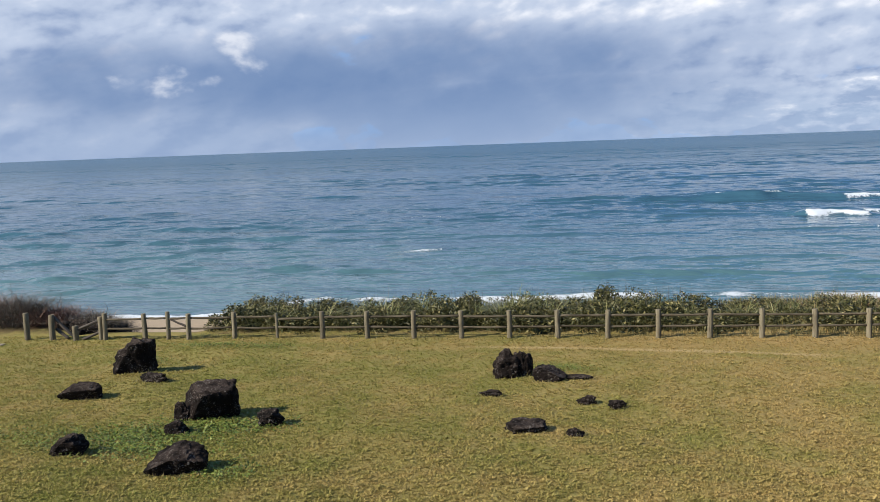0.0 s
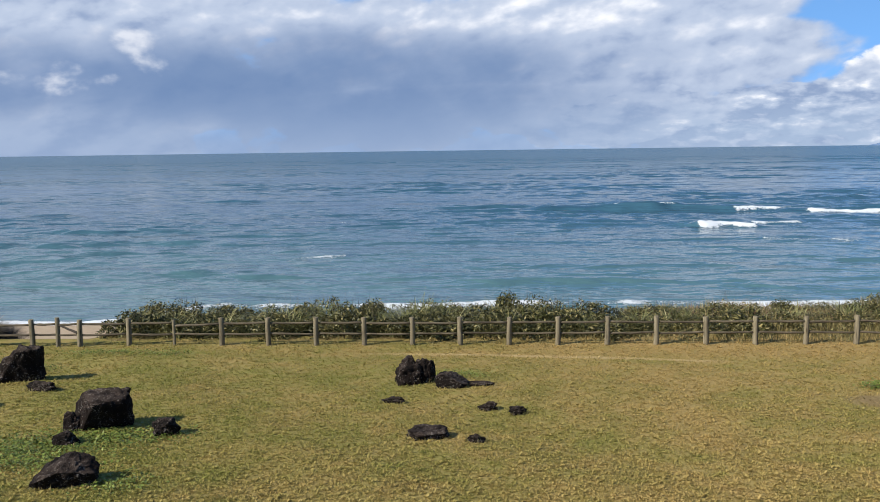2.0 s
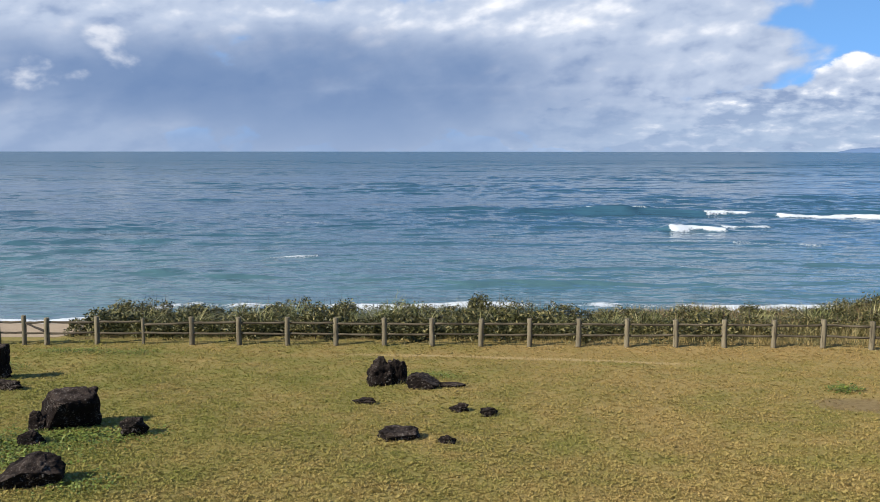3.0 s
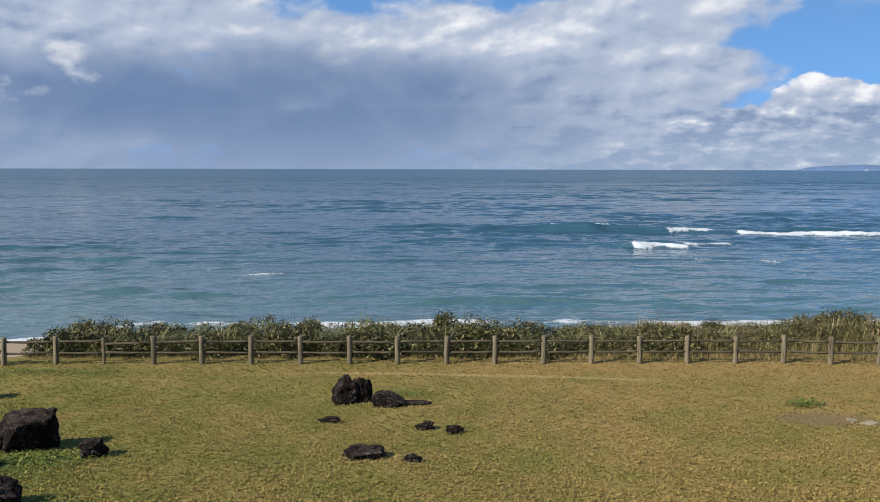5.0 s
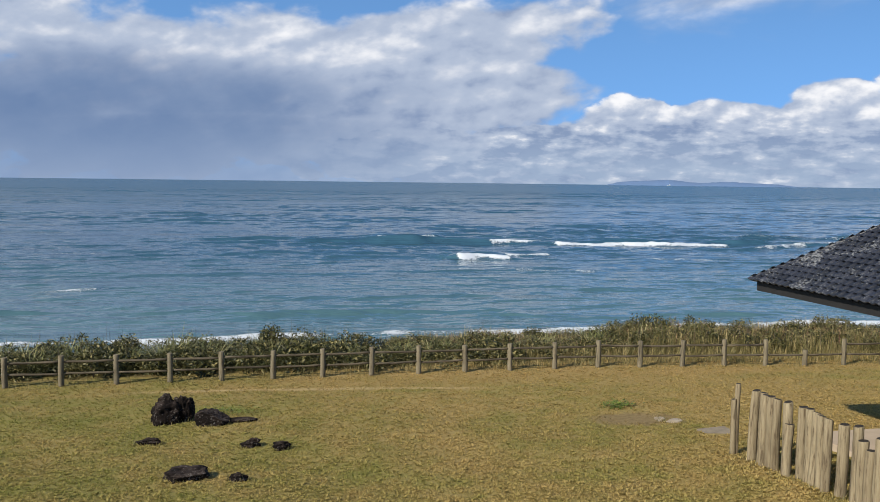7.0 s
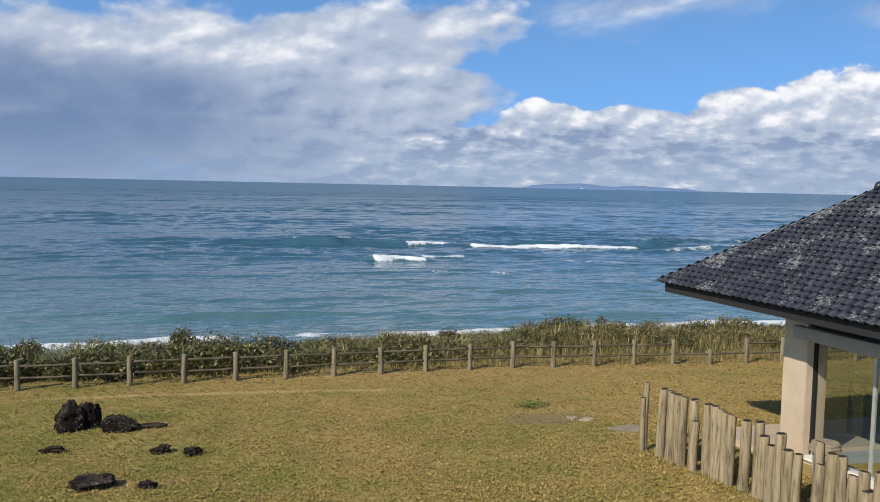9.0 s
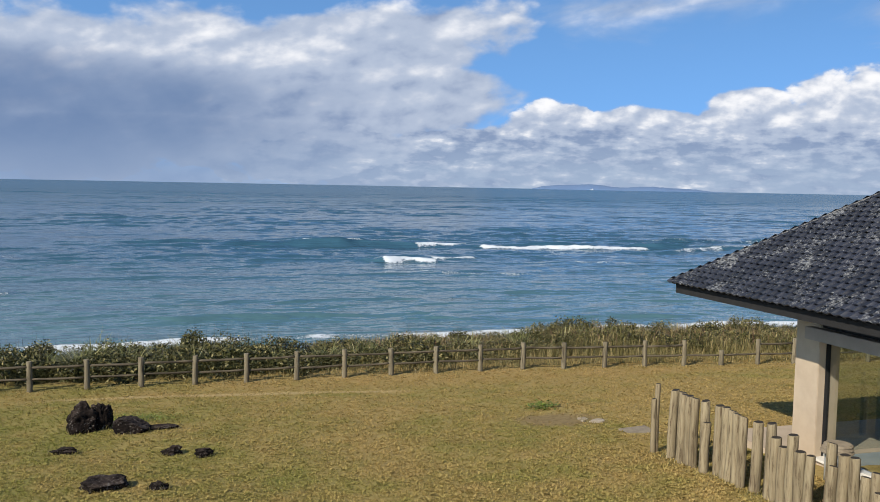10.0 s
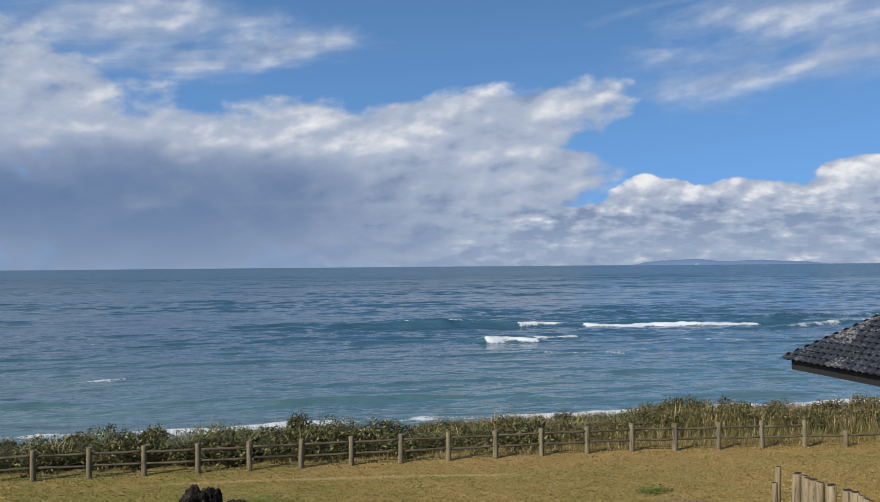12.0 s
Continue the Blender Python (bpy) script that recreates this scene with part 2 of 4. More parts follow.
def make_water():
    m, n, p = material("sea water")
    pos = n.place()
    x, y, z = n.split(pos)
    foam_at = n.add("ShaderNodeAttribute", attribute_name="foam").outputs["Fac"]
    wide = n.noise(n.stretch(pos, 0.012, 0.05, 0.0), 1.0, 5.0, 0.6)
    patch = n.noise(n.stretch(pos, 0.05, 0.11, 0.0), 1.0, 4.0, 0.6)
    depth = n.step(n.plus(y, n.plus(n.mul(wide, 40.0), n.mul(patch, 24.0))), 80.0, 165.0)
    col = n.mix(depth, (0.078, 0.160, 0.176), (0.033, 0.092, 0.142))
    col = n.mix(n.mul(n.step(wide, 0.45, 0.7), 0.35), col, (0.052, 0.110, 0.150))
    # far out, a bluer base colour stands in for the dimmed sky reflection
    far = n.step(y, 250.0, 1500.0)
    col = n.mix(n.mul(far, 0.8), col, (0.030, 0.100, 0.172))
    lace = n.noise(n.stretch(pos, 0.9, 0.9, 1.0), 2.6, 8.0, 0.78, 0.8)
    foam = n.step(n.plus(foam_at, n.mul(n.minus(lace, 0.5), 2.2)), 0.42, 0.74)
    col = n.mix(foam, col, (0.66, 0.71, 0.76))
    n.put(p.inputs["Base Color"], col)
    away = n.step(y, 60.0, 900.0)
    n.put(p.inputs["Roughness"], n.plus(n.mul(foam, 0.5), n.plus(0.10, n.mul(away, 0.16))))
    n.put(p.inputs["Specular IOR Level"], n.minus(0.55, n.mul(n.step(y, 110.0, 420.0), 0.49)))
    p.inputs["IOR"].default_value = 1.33
    small = n.noise(n.stretch(pos, 0.34, 0.62, 1.0), 1.0, 2.5, 0.55, 0.3)
    mid = n.noise(n.stretch(pos, 0.075, 0.21, 1.0), 1.0, 2.0, 0.5, 0.2)
    wide_w = n.noise(n.stretch(pos, 0.022, 0.085, 1.0), 1.0, 2.0, 0.5)
    long_w = n.noise(n.stretch(pos, 0.006, 0.026, 1.0), 1.0, 2.0, 0.5)
    vast_w = n.noise(n.stretch(pos, 0.0012, 0.0060, 1.0), 1.0, 2.0, 0.45)
    # each size of ripple ends where the eye could no longer part it from the next
    near1, near2, near3 = n.step(y, 260.0, 110.0), n.step(y, 560.0, 240.0), n.step(y, 1200.0, 500.0)
    off1, off2 = n.step(y, 300.0, 800.0), n.step(y, 900.0, 2000.0)
    near_h = n.plus(n.mul(n.mul(small, near1), 0.70), n.plus(n.mul(n.mul(mid, near2), 1.35), n.mul(n.mul(wide_w, near3), 2.2)))
    h = n.plus(near_h, n.plus(n.mul(n.mul(long_w, off1), 8.0), n.mul(n.mul(vast_w, off2), 36.0)))
    n.put(p.inputs["Normal"], n.bump(n.mul(h, n.minus(1.0, n.mul(foam, 0.8))), 0.45, 1.0))
    return m


def make_plain(name, a, b, rough, scale=6.0, bump=0.15, metal=0.0, grit=60.0):
    m, n, p = material(name)
    c = own(n)
    v = n.noise(c, scale, 5.0, 0.6)
    n.put(p.inputs["Base Color"], n.mix(n.step(v, 0.3, 0.7), a, b))
    p.inputs["Roughness"].default_value, p.inputs["Metallic"].default_value = rough, metal
    n.put(p.inputs["Normal"], n.bump(n.noise(c, grit, 3.0), bump, 0.01))
    return m


def make_tile():
    m, n, p = material("smoked clay roof tile")
    pos = n.place()
    obj = n.add("ShaderNodeObjectInfo").outputs["Random"]
    isl = n.add("ShaderNodeNewGeometry").outputs["Random Per Island"]
    base = n.mix(n.math("FRACT", n.plus(obj, isl)), (0.008, 0.0095, 0.015), (0.024, 0.027, 0.040))
    worn = n.plus(n.mul(n.noise(pos, 1.6, 4.0, 0.6), 0.7), n.mul(n.noise(pos, 20.0, 5.0, 0.75), 1.1))
    lichen = n.step(worn, 0.95, 1.10)
    col = n.mix(n.mul(lichen, 0.6), base, (0.26, 0.27, 0.28))
    n.put(p.inputs["Base Color"], col)
    n.put(p.inputs["Roughness"], n.plus(0.42, n.mul(lichen, 0.4)))
    n.put(p.inputs["Normal"], n.bump(n.noise(pos, 45.0, 3.0), 0.3, 0.01))
    return m


def make_glass():
    m = bpy.data.materials.new("window glass")
    m.use_nodes = True
    n = Nodes(m.node_tree)
    out, clear, gloss, both = n.add("ShaderNodeOutputMaterial"), n.add("ShaderNodeBsdfTransparent"), n.add("ShaderNodeBsdfGlossy"), n.add("ShaderNodeMixShader")
    clear.inputs[0].default_value = (0.76, 0.82, 0.81, 1)
    gloss.inputs["Roughness"].default_value = 0.02
    facing = n.add("ShaderNodeLayerWeight").outputs["Facing"]
    sheen = n.plus(0.13, n.mul(n.math("POWER", facing, 5.0), 0.9))
    n.put(both.inputs[0], sheen), n.put(both.inputs[1], clear.outputs[0]), n.put(both.inputs[2], gloss.outputs[0])
    n.put(out.inputs[0], both.outputs[0])
    return m


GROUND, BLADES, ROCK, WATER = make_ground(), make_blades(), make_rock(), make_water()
POST = make_timber("weathered fence post", (0.036, 0.029, 0.020), (0.125, 0.105, 0.070), (0.25, 0.215, 0.145))
RAIL = make_timber("weathered fence rail", (0.022, 0.018, 0.013), (0.068, 0.055, 0.038), (0.17, 0.140, 0.098), along=0)
LOG = make_timber("grey palisade log", (0.045, 0.031, 0.018), (0.165, 0.128, 0.078), (0.33, 0.275, 0.175))
LOG_END = make_plain("dark sawn log end", (0.010, 0.008, 0.006), (0.035, 0.027, 0.020), 0.9, 14.0)
PLANK = make_timber("dark driftwood", (0.020, 0.017, 0.015), (0.055, 0.047, 0.040), (0.12, 0.10, 0.085), along=0)
SHRUB = make_leaf("scrub leaves", (0.007, 0.009, 0.003), (0.060, 0.062, 0.018), (0.31, 0.265, 0.11))
REED = make_leaf("coarse coastal grass", (0.055, 0.058, 0.019), (0.195, 0.168, 0.060), (0.52, 0.41, 0.20))
LILY = make_leaf("long pale strap leaves", (0.045, 0.058, 0.020), (0.165, 0.172, 0.062), (0.52, 0.475, 0.245), 0.45)
CLOVER = make_leaf("low broad weeds", (0.058, 0.090, 0.016), (0.135, 0.185, 0.030), (0.24, 0.27, 0.065))
RUST = make_leaf("dry reddish twigs", (0.080, 0.045, 0.036), (0.20, 0.100, 0.072), (0.34, 0.215, 0.145), 0.8)
TWIG = make_plain("grey-brown twigs", (0.05, 0.04, 0.03), (0.12, 0.10, 0.075), 0.9)
RENDER_WALL = make_plain("warm sand wall plaster", (0.40, 0.325, 0.240), (0.45, 0.365, 0.272), 0.9, 2.5, 0.25, 0.0, 90.0)
BEAM = make_plain("taupe painted beam", (0.27, 0.235, 0.205), (0.31, 0.27, 0.235), 0.7, 3.0)
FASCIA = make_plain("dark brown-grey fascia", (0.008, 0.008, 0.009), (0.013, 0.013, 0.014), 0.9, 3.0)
FRAME = make_plain("silver window frame", (0.50, 0.52, 0.52), (0.58, 0.60, 0.60), 0.4, 4.0, 0.05, 0.6)
SILL = make_plain("pale stone sill", (0.62, 0.60, 0.55), (0.72, 0.70, 0.66), 0.7)
CONCRETE = make_plain("weathered grey concrete", (0.20, 0.165, 0.12), (0.28, 0.235, 0.17), 0.92, 5.0, 0.4)
PALE_STONE = make_plain("pale worn stone", (0.30, 0.25, 0.19), (0.44, 0.38, 0.30), 0.85, 5.0, 0.4)
FLOOR = make_plain("grey-green room floor", (0.24, 0.27, 0.27), (0.29, 0.32, 0.32), 0.5, 2.0)
CLOTH = make_plain("beige cloth", (0.42, 0.36, 0.29), (0.48, 0.42, 0.34), 0.95, 8.0)
# the haze of distance is painted into the island's blue base colour
ISLAND = make_plain("hazy blue-green woods", (0.115, 0.195, 0.35), (0.135, 0.22, 0.38), 1.0, 0.004, 0.0)
WHITE = make_plain("white paint", (0.80, 0.80, 0.80), (0.84, 0.84, 0.84), 0.5)
TILE, GLASS = make_tile(), make_glass()


# ---- mesh helpers ----
def mesh_of(name, bm, mat, smooth=False):
    me = bpy.data.meshes.new(name)
    bm.normal_update()
    bm.to_mesh(me)
    bm.free()
    for mt in (mat if isinstance(mat, tuple) else (mat,)):
        me.materials.append(mt)
    if smooth:
        me.shade_smooth()
    return me


def part(name, bm, mat, parent, label="", smooth=False):
    """One mesh object under a thing or under a part."""
    ob = new(name, mesh_of(name, bm, mat, smooth))
    ob.parent = parent
    return tagged(ob, label) if label else ob


def thing(name, x, y, z, label, category, group="", kind=""):
    e = new(name)
    e.location = (x, y, z)
    return tagged(e, label, category, group, kind)


def arrays(name, verts, faces, mat, smooth=False):
    """A mesh object from numpy corners and faces of one size."""
    me = bpy.data.meshes.new(name)
    faces = np.asarray(faces, dtype=np.int32)
    me.vertices.add(len(verts))
    me.vertices.foreach_set("co", np.asarray(verts, dtype=np.float32).ravel())
    k = faces.shape[1]
    me.loops.add(faces.size)
    me.loops.foreach_set("vertex_index", faces.ravel())
    me.polygons.add(len(faces))
    me.polygons.foreach_set("loop_start", np.arange(0, faces.size, k, dtype=np.int32))
    me.update(calc_edges=True)
    me.materials.append(mat)
    if smooth:
        me.shade_smooth()
    return new(name, me)


def box(bm, x0, x1, y0, y1, z0, z1, bevel=0.0):
    made = bmesh.ops.create_cube(bm, size=1.0)["verts"]
    bmesh.ops.scale(bm, vec=(x1 - x0, y1 - y0, z1 - z0), verts=made)
    bmesh.ops.translate(bm, vec=((x0 + x1) / 2, (y0 + y1) / 2, (z0 + z1) / 2), verts=made)
    if bevel:
        edges = list({e for v in made for e in v.link_edges})
        bmesh.ops.bevel(bm, geom=edges, offset=bevel, segments=2, affect="EDGES")
    return bm


def pole(length, radius, rng, sides=12, rings=6, wobble=0.06, bend=0.01, taper=0.06, end_slot=0, cut=0.0):
    """An upright round timber with an uneven outline, chamfered head and slight bend, foot at 0."""
    bm = bmesh.new()
    loops = []
    ph, dirn = rng.uniform(0, 6.28), rng.uniform(0, 6.28)
    heights = [k / (rings - 1) * (length - 0.015) for k in range(rings)] + [length]
    lumps = [rng.uniform(-wobble, wobble) for _ in range(sides)]
    for k, h in enumerate(heights):
        f = h / length
        r = radius * (1 + taper * (0.5 - f)) * (1 + rng.uniform(-wobble, wobble) * 0.5)
        if k == len(heights) - 1:
            r *= 0.86
        ox, oy = bend * math.sin(f * 3.1) * math.cos(dirn), bend * math.sin(f * 3.1) * math.sin(dirn)
        loops.append([bm.verts.new((ox + r * (1 + lumps[s]) * math.cos(ph + s * 6.2832 / sides),
                                    oy + r * (1 + lumps[s]) * math.sin(ph + s * 6.2832 / sides),
                                    h + (cut * math.cos(ph + s * 6.2832 / sides) * r if f > 0.9 else 0))) for s in range(sides)])
    for a, b in zip(loops, loops[1:]):
        for s in range(sides):
            bm.faces.new((a[s], a[(s + 1) % sides], b[(s + 1) % sides], b[s])).smooth = True
    top = bm.faces.new(loops[-1])
    top.material_index = end_slot
    bm.faces.new(list(reversed(loops[0])))
    return bm


def bar(a, b, radius, rng, sides=10, rings=7, sag=0.012):
    """A round rail lying from a to b, in the frame of a: returns its bmesh and its pose."""
    a, b = Vector(a), Vector(b)
    length = (b - a).length
    bm = bmesh.new()
    loops = []
    for k in range(rings):
        f = k / (rings - 1)
        r = radius * (1 + rng.uniform(-0.13, 0.13))
        oz, oy = -sag * math.sin(f * math.pi) + rng.uniform(-0.005, 0.005), rng.uniform(-0.006, 0.006)
        loops.append([bm.verts.new((f * length, oy + r * math.cos(s * 6.2832 / sides), oz + r * math.sin(s * 6.2832 / sides))) for s in range(sides)])
    for p, q in zip(loops, loops[1:]):
        for s in range(sides):
            bm.faces.new((p[s], q[s], q[(s + 1) % sides], p[(s + 1) % sides])).smooth = True
    bm.faces.new(list(reversed(loops[0]))), bm.faces.new(loops[-1])
    bmesh.ops.recalc_face_normals(bm, faces=bm.faces)
    return bm, Matrix.Translation(a) @ (b - a).to_track_quat("X", "Z").to_matrix().to_4x4()


# ---- ground and sea ----
def rolls(x, y):
    """Small unevenness of the lawn."""
    return 0.035 * np.sin(x * 0.55 + 0.8 * np.sin(y * 0.4)) * np.sin(y * 0.62 + 1.1) + 0.018 * np.sin(x * 1.7 + y * 1.3)


def height(x, y):
    """The height of the ground: lawn rising to the house, level by the fence, a bank down to the beach."""
    x, y = np.asarray(x, dtype=float), np.asarray(y, dtype=float)
    up = np.clip(27.0 - y, 0, 30)
    z = 0.075 * (np.sqrt(up * up + 1) - 1)
    z = z + rolls(x, y) * np.clip((27.0 - y) / 4, 0, 1) * np.clip((y - 2) / 5, 0, 1)
    z = z + 0.17 * np.exp(-((x + 10.5) / 4.5) ** 2 - ((y - 25.2) / 1.3) ** 2)
    left = np.clip((-12.2 - x) / 1.2, 0, 1)
    start = 31.5 - 3.2 * left
    bank = np.clip((y - start) / (44.0 - 9.0 * left - start), 0, 1)
    drop = (3.3 - 0.15 * left) * bank * bank * (3 - 2 * bank)
    shelf = np.clip((-16.5 - x) / 1.5, 0, 1) * np.clip((34.0 - y) / 3.0, 0, 1)
    z = z - drop * (1 - 0.85 * shelf)
    z = z - np.clip(y - 40 - 6.6 * left, 0, 60) * (0.068 + 0.17 * left)
    return np.maximum(z, -14.0)


def spread(parts):
    """Joined runs of evenly spaced numbers: (start, end, count) each."""
    return np.unique(np.concatenate([np.linspace(a, b, c) for a, b, c in parts]))


def build_ground():
    xs = spread([(-4900, -200, 12), (-200, -45, 20), (-45, 60, 300), (60, 200, 20), (200, 4900, 12)])
    ys = spread([(-4900, -60, 10), (-60, 6, 24), (6, 32, 110), (32, 62, 70), (62, 120, 12), (120, 4900, 10)])
    gx, gy = np.meshgrid(xs, ys)
    verts = np.stack([gx, gy, height(gx, gy)], -1).reshape(-1, 3)
    w = len(xs)
    i = (np.arange(len(ys) - 1)[:, None] * w + np.arange(w - 1)[None, :]).ravel()
    ob = arrays("ground", verts, np.stack([i, i + 1, i + w + 1, i + w], -1), GROUND, True)
    tagged(ob, "half-dry mown lawn sloping to a sandy beach", "ground", kind="structure")


# breakers: from x, to x, y at the first end, y at the last end, crest height, foam
BREAKERS = (
    (21, 32, 148, 147, 0.65, 0.75), (20, 82, 143.5, 131, 2.3, 0.0), (38.5, 48, 140, 139, 0.42, 1.2), (48, 77, 136, 130, 0.55, 1.45),
    (26.5, 34, 112, 111, 0.8, 1.35), (35, 41.5, 118, 116.5, 0.42, 0.85), (30, 40, 97, 95, 0.15, 0.62), (52, 63, 108, 107, 0.1, 0.62),
    (77, 102, 124, 134, 0.6, 0.72), (-17.5, -13, 82, 84, 0.25, 0.7), (-25, -18, 123, 123, 0.2, 0.55), (-82, -66, 138, 138, 0.9, 0.0),
    (-10, 26, 152, 150, 0.8, 0.0), (2, 30, 116, 114, 0.7, 0.0), (86, 130, 150, 144, 0.9, 0.5), (-60, -35, 176, 172, 0.8, 0.0),
    (14, 22, 76, 75, 0.35, 0.0), (-40, -16, 72, 71, 0.45, 0.0), (20, 40, 64, 63, 0.4, 0.0), (-70, -42, 108, 110, 0.6, 0.0),
    (30, 70, 175, 170, 0.8, 0.0), (60, 110, 98, 96, 0.5, 0.0),
)


def build_sea():
    rng = np.random.default_rng(5)
    az = np.radians(np.concatenate([np.linspace(-176, -42, 30), np.linspace(-40, 52, 640), np.linspace(54, 178, 30)]))
    r = np.concatenate([44 * (900 / 44) ** (np.arange(800) / 799.0), 900 * (4950 / 900) ** (np.arange(1, 71) / 70.0)])
    ga, gr = np.meshgrid(az, r)
    x, y = gr * np.sin(ga), gr * np.cos(ga)
    cell = np.gradient(r)[:, None] * np.ones_like(x)
    z = np.zeros_like(x)
    gust = 0.6 + 0.4 * np.sin(x * 0.031 + 1.2 * np.sin(y * 0.021)) * np.sin(y * 0.043 + 0.7)
    for k in range(96):
        lam = 1.6 * (22 / 1.6) ** rng.random()
        a = rng.normal(0.03, 0.45 if lam < 7 else 0.12)
        amp = (0.0055 if lam < 7 else 0.0034) * lam ** 0.95 * np.clip(lam / (3.0 * cell) - 0.6, 0, 1)
        kx, ky = 6.2832 / lam * math.sin(a), 6.2832 / lam * math.cos(a)
        s = np.sin(kx * x + ky * y + rng.uniform(0, 6.28) + 0.9 * np.sin(0.13 * x + 0.05 * y + k) + 0.6 * np.sin(0.31 * x - 0.07 * y + 2 * k))
        z += amp * gust * 0.8 * (np.exp(s) - 1.266)
    # long swells of limited length rolling in, steeper on the shore side
    for k in range(130):
        dist = 95 * (850 / 95) ** rng.random()
        at, span = rng.uniform(-0.7, 1.15) * dist, rng.uniform(0.10, 0.26) * dist
        yc = dist + rng.normal(0, 0.02) * (x - at) + 0.012 * dist * np.sin(x / dist * 17 + k)
        d, broad = y - yc, 0.45 + dist * 0.004
        prof = np.where(d > 0, np.exp(-(d / (2.6 * broad)) ** 2), np.exp(-(d / broad) ** 2))
        z += rng.uniform(0.03, 0.27) * (0.5 + dist * 0.0020) * prof * np.exp(-((x - at) / span) ** 4)
    shore = np.clip((-17 - x) / 6, 0, 1)
    z *= np.clip((y - 56 + 6 * shore) / 14, 0.12, 1)
    foam = np.zeros_like(x)
    for x0, x1, ya, yb, h, f in BREAKERS:
        t = (x - x0) / (x1 - x0)
        yc = ya + (yb - ya) * t + 0.5 * np.sin(x * 0.45) + 0.3 * np.sin(x * 1.1)
        d = y - yc
        along = np.clip(t / 0.12, 0, 1) * np.clip((1 - t) / 0.12, 0, 1)
        wide = np.clip((t + 0.25) / 0.3, 0, 1) * np.clip((1.25 - t) / 0.3, 0, 1)
        prof = np.where(d > 0, np.exp(-(d / 2.6) ** 2), np.exp(-(d / 1.1) ** 2))
        z *= 1 - 0.75 * np.exp(-(d / 3.5) ** 2) * wide * (f > 0.8)
        z += (h if f else 0.7 * h) * prof * wide * (0.75 + 0.25 * np.sin(x * 0.35 + ya))
        if f:
            ragged = 0.5 + 0.5 * np.sin(x * 0.9 + 1.3 * np.sin(x * 0.37)) * np.sin(x * 0.41 + ya)
            reach = 1.0 + 1.4 * ragged
            lace = np.where(d > 0, np.exp(-(d / 0.35) ** 2), np.exp(-(d / reach) ** 2))
            along = np.clip(t / 0.05, 0, 1) * np.clip((1 - t) / 0.05, 0, 1) * (0.85 + 0.15 * np.sin(x * 1.7 + yb))
            z += 0.17 * f * lace * along * (f > 1.0) * (0.7 + 0.3 * np.sin(x * 3.1) * np.sin(y * 2.3 + x))
            foam = np.maximum(foam, f * lace * along)
    # wash along the beach
    bend = np.clip((-17 - x) / 6, 0, 1)
    line = 57.5 - 6.4 * bend * bend * (3 - 2 * bend) + 0.5 * np.sin(x * 0.23) + 0.35 * np.sin(x * 0.61 + 1)
    d = y - line
    gaps = np.clip(0.55 + 0.5 * np.sin(x * 0.29 + 2.0) + 0.4 * np.sin(x * 0.83) + 0.2 * np.sin(x * 2.1), 0, 1)
    wash = np.where(d > 0, np.exp(-(d / 0.8) ** 2), np.exp(-(d / 1.6) ** 2)) * (0.45 + 0.55 * np.maximum(gaps, np.clip((-20 - x) / 3, 0, 1)))
    foam = np.maximum(foam, 1.0 * wash)
    inner = np.exp(-((y - line + 5.5) / 1.0) ** 2) * 0.6
    foam = np.maximum(foam, inner)
    z += 0.12 * np.exp(-((d - 0.3) / 0.7) ** 2) * gaps
    surf = 66.5 + 0.9 * np.sin(x * 0.17 + 0.4)
    z += 0.20 * np.exp(-((y - surf) / 1.5) ** 2) * np.clip(0.4 + 0.8 * np.sin(x * 0.12 + 0.9), 0, 1)
    verts = np.stack([x, y, SEA + z], -1).reshape(-1, 3)
    w = len(az)
    i = (np.arange(len(r) - 1)[:, None] * w + np.arange(w - 1)[None, :]).ravel()
    ok = (y.reshape(-1)[i] > 44) | (np.abs(ga.reshape(-1)[i]) > 1.6) & (y.reshape(-1)[i] > 44)
    i = i[ok]
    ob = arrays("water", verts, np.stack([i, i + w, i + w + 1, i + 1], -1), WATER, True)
    at = ob.data.attributes.new("foam", "FLOAT", "POINT")
    at.data.foreach_set("value", foam.astype(np.float32).ravel())
    tagged(ob, "blue-green choppy sea with breaking white surf", "sea", kind="structure")


def build_island():
    """A low wooded island on the horizon."""
    bm = bmesh.new()
    rng = random.Random(4)
    prev = None
    for k in range(60):
        a = 23.0 + 11.9 * k / 59
        t = k / 59
        crest = 40 * (math.sin(math.pi * min(1, t * 1.04)) ** 0.75) * (0.72 + 0.2 * math.sin(t * 9 + 0.3) + 0.1 * math.sin(t * 23)) * (1.08 - 0.55 * t) + 1.5
        crest += rng.uniform(-1, 1)
        s, c = math.sin(radians(a)), math.cos(radians(a))
        ring = [bm.verts.new((4250 * s, 4250 * c, SEA - 1)), bm.verts.new((4290 * s, 4290 * c, SEA + crest * 0.55 + rng.uniform(-2, 2))),
                bm.verts.new((4380 * s, 4380 * c, SEA + crest)), bm.verts.new((4520 * s, 4520 * c, SEA - 1))]
        if prev:
            for q in range(3):
                bm.faces.new((prev[q], ring[q], ring[q + 1], prev[q + 1]))
        prev = ring
    bmesh.ops.recalc_face_normals(bm, faces=bm.faces)
    ob = new("island", mesh_of("island", bm, ISLAND, True))
    tagged(ob, "low hazy blue wooded island on the horizon", "island")


